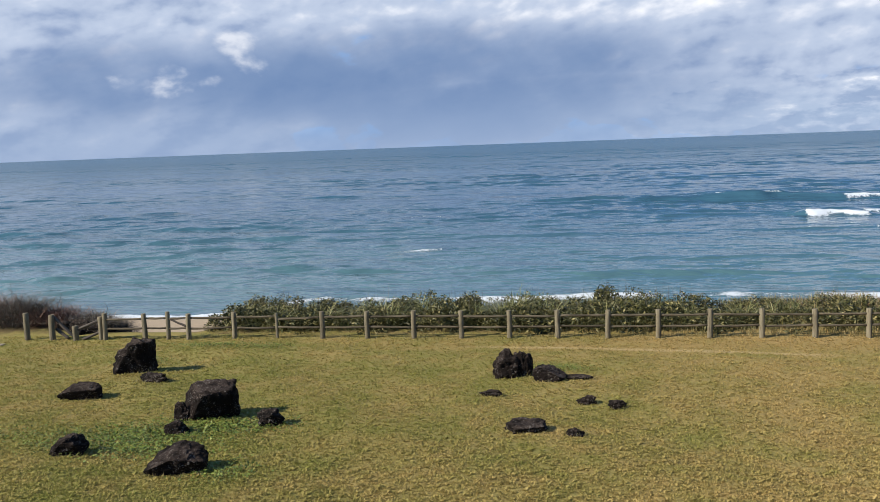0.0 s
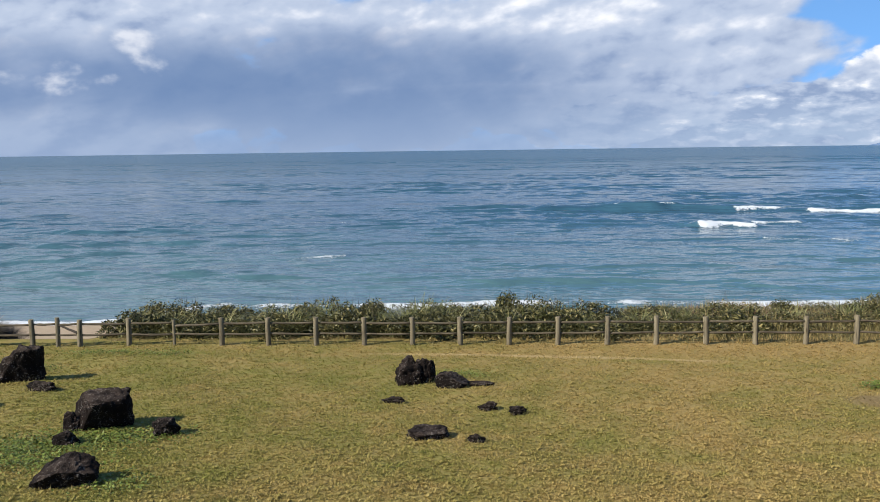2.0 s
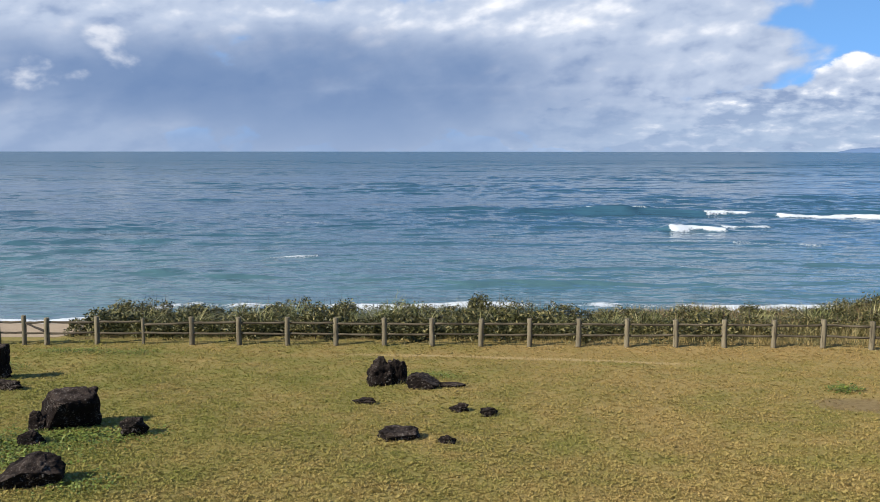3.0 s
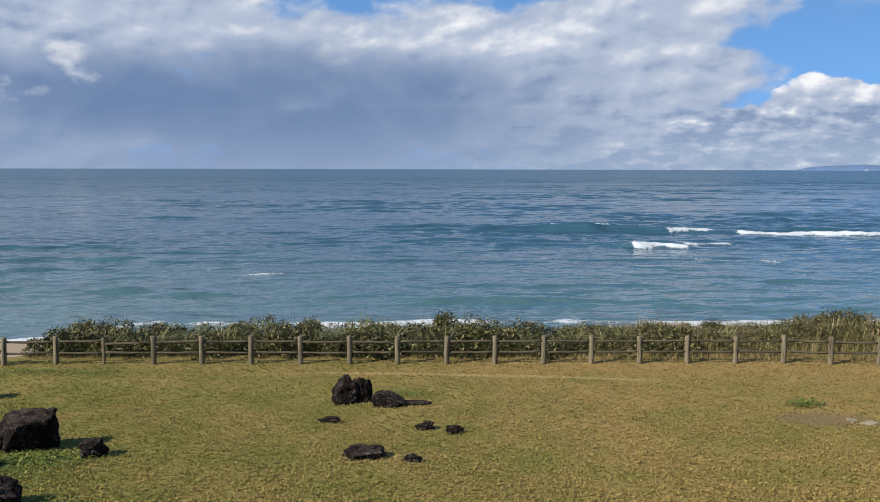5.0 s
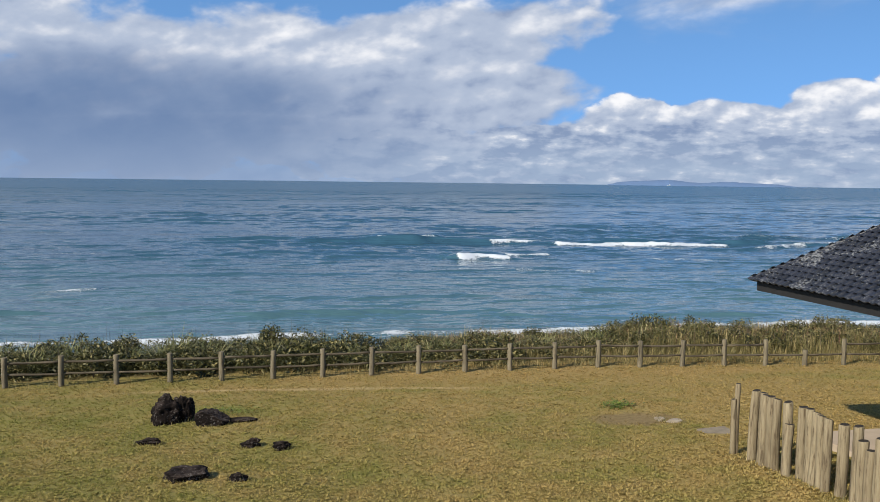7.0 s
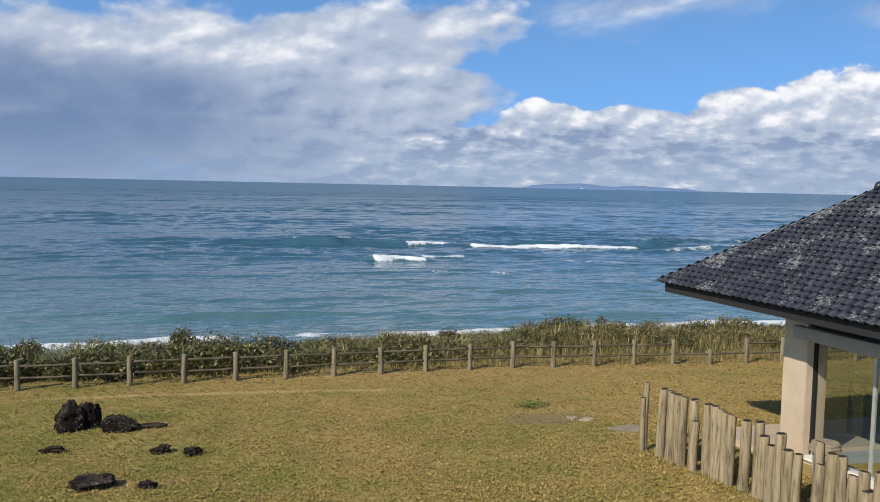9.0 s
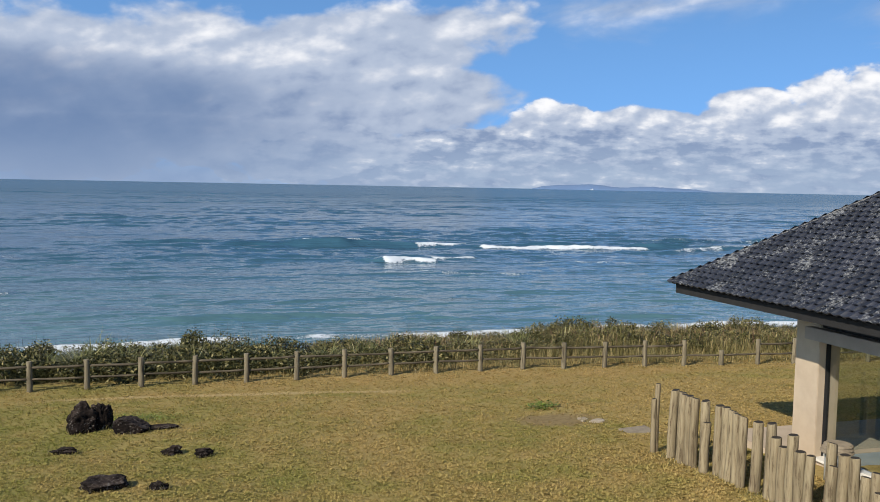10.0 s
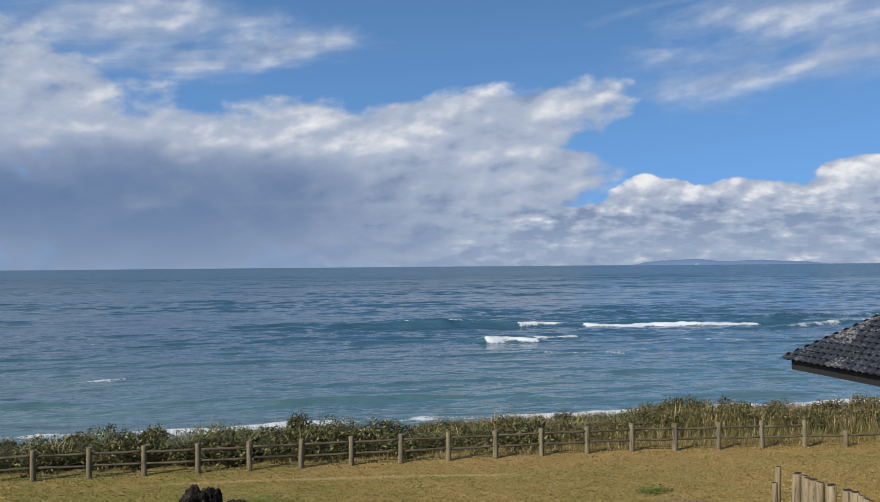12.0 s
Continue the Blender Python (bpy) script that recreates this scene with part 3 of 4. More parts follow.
def build_boat():
    boat = thing("boat", 1870, 3690, SEA, "small white fishing boat far out at sea", "boat")
    hull = bmesh.new()
    rows = []
    for k in range(7):
        f = k / 6
        w = 2.2 * math.sin(math.pi * min(1, f * 0.8 + 0.2)) + 0.05
        rows.append([hull.verts.new((-9 + 18 * f, -w, 2.2 + 1.0 * (1 - f) ** 2)), hull.verts.new((-9 + 18 * f, 0, -0.8)), hull.verts.new((-9 + 18 * f, w, 2.2 + 1.0 * (1 - f) ** 2))])
    for a, b in zip(rows, rows[1:]):
        hull.faces.new((a[0], b[0], b[1], a[1])), hull.faces.new((a[1], b[1], b[2], a[2])), hull.faces.new((a[2], b[2], b[0], a[0]))
    hull.faces.new(rows[0]), hull.faces.new(list(reversed(rows[-1])))
    part("hull", hull, WHITE, boat)
    part("wheelhouse", box(bmesh.new(), 0, 5, -1.5, 1.5, 2.0, 6.0, 0.2), WHITE, boat)


build_ground()
build_sea()
build_island()
build_boat()


# ---- the log fence ----
def ground_at(x, y):
    return float(height(x, y))


def build_fence():
    rng = random.Random(11)
    fence = thing("fence", 0, 27.5, 0, "weathered grey-brown round-log fence with two rails", "fence")
    posts = [(-13.05, 27.38, 0.88, 0.085), (-11.5, 27.5, 0.90, 0.085), (-10.0, 27.5, 0.84, 0.05)]
    posts += [(-8.45 + 1.5375 * k, 27.5, 0.90 + rng.uniform(-0.015, 0.02), 0.083) for k in range(14)]
    posts += [(12.95, 27.28, 0.9, 0.083), (14.45, 27.13, 0.9, 0.083), (15.95, 27.0, 0.92, 0.08), (17.37, 26.8, 0.92, 0.08), (18.75, 26.58, 0.55, 0.085)]
    posts += [(20.14, 26.4, 0.92, 0.083), (21.54, 26.24, 0.92, 0.08)]
    posts += [(21.54 + 1.5 * k, 26.24 - 0.17 * k, 0.9, 0.08) for k in range(1, 9)]
    left = [(-13.80, 27.38, 0.95, 0.075), (-14.62, 27.36, 0.90, 0.085), (-16.08, 27.36, 0.92, 0.085)]
    posts = left[::-1] + posts
    for x, y, h, r in posts:
        z = ground_at(x, y)
        ob = part("post", pole(h + 0.15, r, rng, bend=0.012), POST, fence)
        ob.matrix_basis = Matrix.Translation((x, y - 27.5, z - 0.15)) @ pose(0, 0, 0, rng.uniform(-1.3, 1.3), rng.uniform(-1.3, 1.3), rng.uniform(0, 360))
    for (xa, ya, ha, ra), (xb, yb, hb, rb) in zip(posts, posts[1:]):
        za, zb = ground_at(xa, ya), ground_at(xb, yb)
        for level in (0.73, 0.385):
            if level > 0.6 and min(ha, hb) < 0.6:
                continue
            lift_a, lift_b = rng.uniform(-0.02, 0.02), rng.uniform(-0.02, 0.02)
            if level > 0.6 and (abs(xa + 10.0) < 0.01):
                lift_a -= 0.06
            bm, m = bar((xa, ya - 27.5, za + level + lift_a), (xb, yb - 27.5, zb + level + lift_b), 0.036 if level > 0.6 else 0.034, rng)
            part("rail", bm, RAIL, fence).matrix_basis = m
    # the old opening with leaning braces
    bm, m = bar((-13.75, -0.12, 0.74), (-13.05, -0.16, 0.44), 0.035, rng)
    part("brace", bm, PLANK, fence, "dark fallen brace").matrix_basis = m


def build_gate():
    rng = random.Random(3)
    gate = thing("broken_gate", -17.0, 27.3, ground_at(-17.0, 27.3), "broken log gateway with fallen dark rails", "gate")
    for x, y, h, r in ((-1.02, 0.05, 0.88, 0.10), (-0.12, 0.0, 0.50, 0.10), (0.76, 0.08, 0.80, 0.08)):
        part("post", pole(h + 0.2, r, rng), POST, gate).matrix_basis = pose(x, y, -0.2, rng.uniform(-2, 2), rng.uniform(-2, 2), 0)
    for a, b in (((-0.98, 0.12, 0.80), (-0.25, 0.2, 0.02)), ((-0.95, 0.2, 0.36), (-0.45, 0.12, 0.03)), ((-0.1, 0.02, 0.36), (0.78, 0.1, 0.70)), ((0.1, 0.05, 0.02), (0.78, 0.12, 0.30))):
        bm, m = bar(a, b, 0.055, rng)
        part("rail", bm, PLANK, gate, "dark fallen rail").matrix_basis = m
    lone = thing("wooden_post", -18.98, 27.36, ground_at(-18.98, 27.36), "lone upright round wooden post in grass", "post")
    part("shaft", pole(1.1, 0.095, rng), POST, lone).location = (0, 0, -0.15)


build_fence()
build_gate()


# ---- boulders on the lawn ----
def boulder(x, y, w, d, h, seed, label, cuts=(), turn=0.0, rough=0.16, group="boulders on the lawn", boxy=0.62):
    """A broken basalt block, partly sunk in the turf. cuts: planes (normal, distance) in the unit shape that slice it."""
    rng = random.Random(seed)
    bm = bmesh.new()
    bmesh.ops.create_icosphere(bm, subdivisions=5, radius=1.0)
    planes = [(Vector(c[0]).normalized(), c[1]) for c in cuts]
    for _ in range(3 if cuts else 6):
        v = Vector((rng.uniform(-1, 1), rng.uniform(-1, 1), rng.uniform(-0.3, 0.8))).normalized()
        planes.append((v, rng.uniform(0.66, 0.86)))
    off = Vector((rng.uniform(-50, 50), rng.uniform(-50, 50), rng.uniform(-50, 50)))
    for v in bm.verts:
        p = v.co.copy()
        p = Vector([math.copysign(abs(a) ** boxy, a) for a in p])
        for nrm, dist in planes:
            over = p.dot(nrm) - dist
            if over > 0:
                p -= nrm * over * 0.93
        q = p * 1.6 + off
        p += v.co * (rough * noise.fractal(q, 1.0, 2.0, 5) + 0.09 * noise.fractal(q * 3.5, 0.85, 2.1, 4))
        v.co = p
    lo = Vector([min(v.co[k] for v in bm.verts) for k in range(3)])
    hi = Vector([max(v.co[k] for v in bm.verts) for k in range(3)])
    for v in bm.verts:
        u = [(v.co[k] - lo[k]) / (hi[k] - lo[k]) for k in range(3)]
        v.co = ((u[0] - 0.5) * w, (u[1] - 0.5) * d, (u[2] - 0.22) * h / 0.78)
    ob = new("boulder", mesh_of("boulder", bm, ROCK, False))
    ob.data.shade_smooth()
    ob.matrix_world = pose(x, y, ground_at(x, y), 0, 0, turn)
    return tagged(ob, label, "rock", group)


def build_boulders():
    boulder(-12.12, 21.95, 1.12, 0.9, 0.96, 1, "tall upright dark basalt boulder on the lawn", (((-0.72, -0.1, 0.7), 0.62), ((1, 0.1, 0.04), 0.78), ((0.5, -0.8, -0.22), 0.52), ((0.2, 0, 1), 0.84)), rough=0.13, boxy=0.7)
    boulder(-10.85, 20.55, 0.85, 0.45, 0.24, 2, "low rubbly dark rock sunk in grass", rough=0.3)
    boulder(-11.7, 18.7, 0.98, 0.6, 0.36, 3, "long low dark boulder with pale top", (((0.1, -0.25, 1), 0.42), ((0.3, -0.8, -0.5), 0.4), ((-0.8, 0, 0.6), 0.7)), rough=0.12)
    boulder(-7.78, 17.05, 1.22, 0.95, 0.74, 4, "large blocky dark boulder with slanted flat top", (((0.0, -0.2, 1), 0.52), ((-0.8, -0.6, 0.28), 0.58), ((0.6, -0.7, -0.42), 0.34), ((1, 0.2, 0.1), 0.8)), rough=0.08, boxy=0.58)
    boulder(-8.28, 16.8, 0.40, 0.35, 0.40, 5, "small grey rock leaning on a larger boulder", rough=0.25)
    boulder(-7.86, 15.7, 0.52, 0.4, 0.3, 6, "small half-buried dark rock among weeds", rough=0.25)
    boulder(-6.25, 16.5, 0.54, 0.46, 0.36, 7, "small round dark boulder in the grass", (((0.3, -0.85, -0.3), 0.55),), rough=0.2, boxy=0.85)
    boulder(-9.2, 14.15, 0.66, 0.52, 0.38, 8, "rough dark boulder beside green weeds", (((0.3, -0.85, -0.3), 0.5), ((-0.4, 0, 1), 0.7)), rough=0.24, boxy=0.8)
    boulder(-6.68, 13.25, 1.06, 0.75, 0.46, 9, "broad wedge-shaped dark boulder with lichen specks", (((-0.5, -0.3, 0.85), 0.36), ((0.42, -0.25, 0.85), 0.5), ((0.35, -0.85, -0.35), 0.45)), rough=0.09, boxy=0.75)
    boulder(-1.86, 21.75, 0.86, 0.75, 0.70, 10, "rounded knobbly reddish-black lava boulder", (((-0.75, -0.1, 0.65), 0.66),), rough=0.30, boxy=0.85)
    boulder(-1.52, 21.85, 0.56, 0.5, 0.66, 18, "upright black lava rock behind a rounder one", rough=0.26, boxy=0.85)
    boulder(-0.82, 21.2, 0.86, 0.75, 0.34, 11, "low smooth dark slab of rock", (((0.55, -0.1, 0.8), 0.42), ((-0.3, -0.9, 0.1), 0.6)), rough=0.05, boxy=0.9)
    boulder(-0.15, 21.25, 0.8, 0.4, 0.12, 12, "flat dark rock level with the turf", rough=0.12, boxy=0.9)
    boulder(-2.08, 19.35, 0.56, 0.3, 0.15, 13, "small dark rock sunk in turf", rough=0.45)
    boulder(0.06, 18.7, 0.46, 0.3, 0.20, 14, "small dark rock with pale marks in turf", rough=0.5)
    boulder(0.70, 18.3, 0.40, 0.32, 0.18, 15, "small round dark rock in turf", rough=0.35)
    boulder(-1.09, 16.2, 0.84, 0.6, 0.19, 16, "flat wide dark rock sunk in turf", (((-0.1, -0.35, 1), 0.4), ((0.2, -0.85, -0.2), 0.6)), rough=0.2, boxy=0.8)
    boulder(-0.16, 15.9, 0.36, 0.26, 0.15, 17, "small jagged dark rock in turf", rough=0.5)


build_boulders()


# ---- the tiled house ----
EAVE_X, EAVE_Y, EAVE_Z = 10.6, 17.0, 4.14
RUN, RISE = 3.0, 2.09
FAR_Y = 2.0           # the house goes on past the view


def tile_mesh():
    """One pantile: a roll and a trough with a thick drooping front edge; x up the slope, y across."""
    bm = bmesh.new()
    cols = 6
    rows = []
    for xx, lift in ((-0.015, 0.026), (0.19, 0.003)):
        top, low = [], []
        for c in range(cols + 1):
            f = c / cols
            yy = (f - 0.5) * 0.21
            zz = 0.017 * math.cos(f * 6.2832 - 0.6) + lift
            top.append(bm.verts.new((xx, yy, zz)))
            low.append(bm.verts.new((xx, yy, zz - 0.022)))
        rows.append((top, low))
    for c in range(cols):
        bm.faces.new((rows[0][0][c], rows[1][0][c], rows[1][0][c + 1], rows[0][0][c + 1])).smooth = True
        bm.faces.new((rows[0][1][c], rows[0][0][c], rows[0][0][c + 1], rows[0][1][c + 1]))
    bmesh.ops.recalc_face_normals(bm, faces=bm.faces)
    return bm


def sheet(a, b):
    """An upright pane between two opposite corners."""
    bm = bmesh.new()
    bm.faces.new([bm.verts.new(p) for p in (a, (b[0], b[1], a[2]), b, (a[0], a[1], b[2]))])
    return bm


def build_house():
    house = thing("house", EAVE_X, EAVE_Y, 0, "low sand-coloured house with dark tiled hip roof", "house")

    def loc(ob):
        ob.location = Vector(ob.location) - Vector((EAVE_X, EAVE_Y, 0))
        return ob

    g = 0.82
    wall_x, front_y = 12.0, 14.57
    # corner pier and the beam over the window
    loc(part("pier", box(bmesh.new(), wall_x, wall_x + 0.5, front_y - 0.67, front_y, g - 0.3, 3.97, 0.012), RENDER_WALL, house, "sand-coloured plastered corner pier"))
    loc(part("beam", box(bmesh.new(), wall_x - 0.16, wall_x + 0.2, FAR_Y, front_y - 0.42, 3.36, 3.60, 0.012), BEAM, house, "taupe beam over the window"))
    # near-black strip fills the gap over the beam, its shade put into the colour
    loc(part("lintel", box(bmesh.new(), wall_x + 0.06, wall_x + 0.3, FAR_Y, front_y - 0.67, 3.602, 3.97), FASCIA, house))
    loc(part("lintel", box(bmesh.new(), wall_x + 0.5, wall_x + 5.4, front_y - 0.4, front_y - 0.15, 3.6, 3.97), BEAM, house))
    # low wall, sill and glass on the lawn side
    loc(part("low_wall", box(bmesh.new(), wall_x + 0.02, wall_x + 0.34, FAR_Y, front_y - 0.67, g - 0.3, 1.02), RENDER_WALL, house))
    loc(part("sill", box(bmesh.new(), wall_x - 0.06, wall_x + 0.36, FAR_Y, front_y - 0.672, 1.022, 1.07, 0.008), SILL, house, "pale stone window sill"))
    ys = [front_y - 0.69, front_y - 2.22, front_y - 4.3, front_y - 6.4, front_y - 8.5, front_y - 10.6]
    for k, (a, b) in enumerate(zip(ys, ys[1:])):
        win = loc(part("window", box(bmesh.new(), wall_x + 0.18, wall_x + 0.25, b + 0.0, b + 0.06, 1.072, 3.6, 0.006), FRAME, house, "tall fixed window in a silver frame"))
        for z0, z1 in ((1.072, 1.13), (3.54, 3.6)):
            part("frame", box(bmesh.new(), wall_x + 0.185, wall_x + 0.245, b + 0.062, a - 0.002, z0, z1, 0.005), FRAME, win)
        pane = part("pane", sheet((wall_x + 0.215, b + 0.062, 1.132), (wall_x + 0.215, a - 0.002, 3.538)), GLASS, win, "clear glass pane")
        pane.visible_shadow = False
    loc(part("jamb", box(bmesh.new(), wall_x + 0.16, wall_x + 0.26, front_y - 0.69, front_y - 0.672, 1.072, 3.6), FASCIA, house))
    # glazed sea side
    xs = [wall_x + 0.52, wall_x + 3.9, wall_x + 5.3]
    for a, b in zip(xs, xs[1:]):
        win = loc(part("window", box(bmesh.new(), b - 0.06, b, front_y - 0.33, front_y - 0.26, 0.962, 3.6, 0.006), FRAME, house, "tall sea-facing window in a silver frame"))
        pane = part("pane", sheet((a, front_y - 0.295, 1.0), (b - 0.062, front_y - 0.295, 3.58)), GLASS, win, "clear glass pane")
        pane.visible_shadow = False
    loc(part("wall", box(bmesh.new(), wall_x + 5.302, wall_x + 5.6, FAR_Y, front_y, g - 0.3, 3.97), RENDER_WALL, house))
    loc(part("wall", box(bmesh.new(), wall_x, wall_x + 5.6, FAR_Y - 0.3, FAR_Y - 0.002, 0.5, 3.97), RENDER_WALL, house))
    loc(part("room_floor", box(bmesh.new(), wall_x + 0.342, wall_x + 5.3, FAR_Y, front_y - 0.42, 0.6, 0.958), FLOOR, house, "grey-green indoor floor"))
    loc(part("ceiling", box(bmesh.new(), wall_x + 0.302, wall_x + 5.3, FAR_Y, front_y - 0.42, 3.62, 3.72), RENDER_WALL, house))
    loc(part("terrace", box(bmesh.new(), wall_x - 0.35, wall_x + 5.6, front_y - 0.41, front_y + 1.75, 0.4, 0.955, 0.015), RENDER_WALL, house, "sand-coloured terrace slab"))
    # roof boards: two slopes, fascia along the eaves, soffit
    ex, ey, ez = EAVE_X, EAVE_Y, EAVE_Z
    right = ex + 2 * RUN + 2.6
    bm = bmesh.new()
    a, b = bm.verts.new((ex, ey, ez)), bm.verts.new((right, ey, ez))
    c, d = bm.verts.new((right, FAR_Y - 1, ez)), bm.verts.new((ex, FAR_Y - 1, ez))
    top_z = ez + RISE / RUN * RUN
    p, q = bm.verts.new((ex + RUN, ey - RUN, top_z)), bm.verts.new((ex + RUN, FAR_Y - 1, top_z))
    p2, q2 = bm.verts.new((right - RUN, ey - RUN, top_z)), bm.verts.new((right - RUN, FAR_Y - 1, top_z))
    for f in ((a, p, q, d), (a, b, p2, p), (b, c, q2, p2), (p, p2, q2, q), (a, d, c, b)):
        bm.faces.new(f)
    bmesh.ops.recalc_face_normals(bm, faces=bm.faces)
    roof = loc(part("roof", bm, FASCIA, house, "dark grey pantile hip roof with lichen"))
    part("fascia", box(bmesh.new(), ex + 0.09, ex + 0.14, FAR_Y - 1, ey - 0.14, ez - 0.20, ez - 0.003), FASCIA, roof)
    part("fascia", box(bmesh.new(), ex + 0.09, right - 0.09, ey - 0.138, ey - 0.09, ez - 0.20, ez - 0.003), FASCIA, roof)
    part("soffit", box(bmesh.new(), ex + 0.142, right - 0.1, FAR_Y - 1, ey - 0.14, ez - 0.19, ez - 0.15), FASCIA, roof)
    # tiles on the lawn-side slope, each one a piece; sea side joined
    slope = math.atan2(RISE, RUN)
    ca, sa = math.cos(slope), math.sin(slope)
    shared = mesh_of("tile", tile_mesh(), TILE)
    rng = random.Random(8)
    courses, step, gauge = 23, 0.21, 0.162
    count = 0
    rest = bmesh.new()
    for r in range(courses):
        up = r * gauge
        hx, hz = up * ca, up * sa
        shift = 0.0
        k = 0
        while True:
            yy = ey - 0.10 - hx - shift - k * step
            k += 1
            if yy < FAR_Y:
                break
            m = Matrix.Translation((ex - 0.05 + hx, yy, ez + hz + 0.035)) @ pose(0, 0, 0, 0, -math.degrees(slope) + rng.uniform(-1, 1), rng.uniform(-0.8, 0.8))
            if yy > 9.6 and count < 300 and r < 23:
                ob = new("tile", shared)
                ob.parent = roof
                ob.matrix_basis = m
                count += 1
            else:
                at = len(rest.verts)
                rest.from_mesh(shared)
                rest.verts.ensure_lookup_table()
                bmesh.ops.transform(rest, matrix=m, verts=rest.verts[at:])
    turn_sea = Matrix.Translation((0, 0, 0)) @ pose(0, 0, 0, 0, 0, -90)
    for r in range(courses):
        up = r * gauge
        hx, hz = up * ca, up * sa
        k = 0
        while True:
            xx = 0.10 + hx + k * step
            k += 1
            if xx > right - ex - hx:
                break
            m = Matrix.Translation((ex + xx, ey + 0.05 - hx, ez + hz + 0.035)) @ turn_sea @ pose(0, 0, 0, 0, -math.degrees(slope) + rng.uniform(-1, 1), 0)
            at = len(rest.verts)
            rest.from_mesh(shared)
            rest.verts.ensure_lookup_table()
            bmesh.ops.transform(rest, matrix=m, verts=rest.verts[at:])
    tagged(part("tiles", rest, TILE, roof), "dark grey pantiles with lichen", kind="stuff")
    # hip and ridge caps
    for (s, e2), nm in ((((ex + 0.02, ey - 0.02, ez + 0.05), (ex + RUN, ey - RUN, top_z + 0.07)), "hip_cap"), (((ex + RUN, ey - RUN + 0.05, top_z + 0.07), (ex + RUN, FAR_Y - 1, top_z + 0.07)), "ridge_cap")):
        bm, m = bar(s, e2, 0.035 if nm == "hip_cap" else 0.08, rng, 10, 14, 0.0)
        part(nm, bm, TILE, roof, "dark clay cap tiles").matrix_basis = m
    fin = bmesh.new()
    bmesh.ops.create_uvsphere(fin, u_segments=12, v_segments=8, radius=0.09)
    bmesh.ops.scale(fin, vec=(1, 1, 1.25), verts=fin.verts)
    part("finial", fin, TILE, roof, "round dark ridge-end tile", True).location = (ex + RUN, ey - RUN, top_z + 0.10)


build_house()


def build_indoor_things():
    table = thing("round_stool", 11.55, 12.80, ground_at(11.55, 12.80), "round stool with a stack of grey cushions", "stool")
    for k in range(3):
        bm = bmesh.new()
        bmesh.ops.create_cone(bm, cap_ends=True, segments=20, radius1=0.3 - 0.02 * k, radius2=0.28 - 0.02 * k, depth=0.05)
        bmesh.ops.bevel(bm, geom=[e for e in bm.edges if abs(e.verts[0].co.z - e.verts[1].co.z) < 1e-4], offset=0.015, segments=2, affect="EDGES")
        part("cushion", bm, CONCRETE, table, "flat grey cushion").location = (0.02 * k, 0.01 * k, 0.58 + 0.052 * k)
    rng = random.Random(6)
    for k in range(4):
        part("leg", pole(0.555, 0.02, rng, 8, 3, 0, 0), FRAME, table).location = (0.19 * math.cos(k * 1.5708 + 0.6), 0.19 * math.sin(k * 1.5708 + 0.6), 0)
    bm = bmesh.new()
    bmesh.ops.create_uvsphere(bm, u_segments=24, v_segments=14, radius=1.0)
    for v in bm.verts:
        v.co = (v.co.x * 0.55, v.co.y * 0.75, max(v.co.z, -0.5) * 0.42 + 0.05 * noise.noise(v.co * 2.5) + 0.21)
    sofa = new("beanbag", mesh_of("beanbag", bm, CLOTH, True))
    sofa.location = (13.6, 12.2, 0.958)
    tagged(sofa, "low slumped beige beanbag on the room floor", "beanbag")


build_indoor_things()


# ---- palisade of upright logs ----
def build_palisade():
    rng = random.Random(21)
    heads = ((15.72, 1.43), (15.70, 1.12), (15.15, 1.39), (14.92, 1.39), (14.73, 1.38), (14.58, 1.37), (14.38, 1.36), (14.06, 1.36), (13.96, 0.97),
             (13.69, 1.33), (13.49, 1.32), (13.34, 1.29), (13.17, 1.27), (12.92, 1.26), (12.64, 1.24), (12.25, 1.29), (12.07, 1.09), (11.9, 0.98),
             (11.64, 1.24), (11.42, 1.02), (11.23, 1.0), (10.89, 1.29), (10.74, 0.97), (10.54, 1.18), (10.25, 1.2), (10.13, 0.95), (9.94, 1.04), (9.82, 0.78),
             (9.6, 1.1), (9.38, 0.9), (9.12, 1.15), (8.9, 1.0))
    fence = thing("palisade", 9.65, 15.7, ground_at(9.65, 15.7), "uneven palisade of upright grey weathered logs", "log fence")
    base = fence.location.z
    for k, (y, h) in enumerate(heads):
        r = rng.uniform(0.074, 0.098) if k > 1 else 0.055
        x = rng.uniform(-0.05, 0.05) + (-0.08 if k in (1, 8) else 0)
        ob = part("log", pole(h + 0.25, r, rng, 12, 6, 0.09, 0.018, 0.10, 1, rng.uniform(-0.25, 0.25)), (LOG, LOG_END), fence)
        ob.matrix_basis = pose(x, y - 15.7, ground_at(9.65, y) - base - 0.25, rng.uniform(-1.3, 1.3), rng.uniform(-1.5, 2.0), 0)


build_palisade()


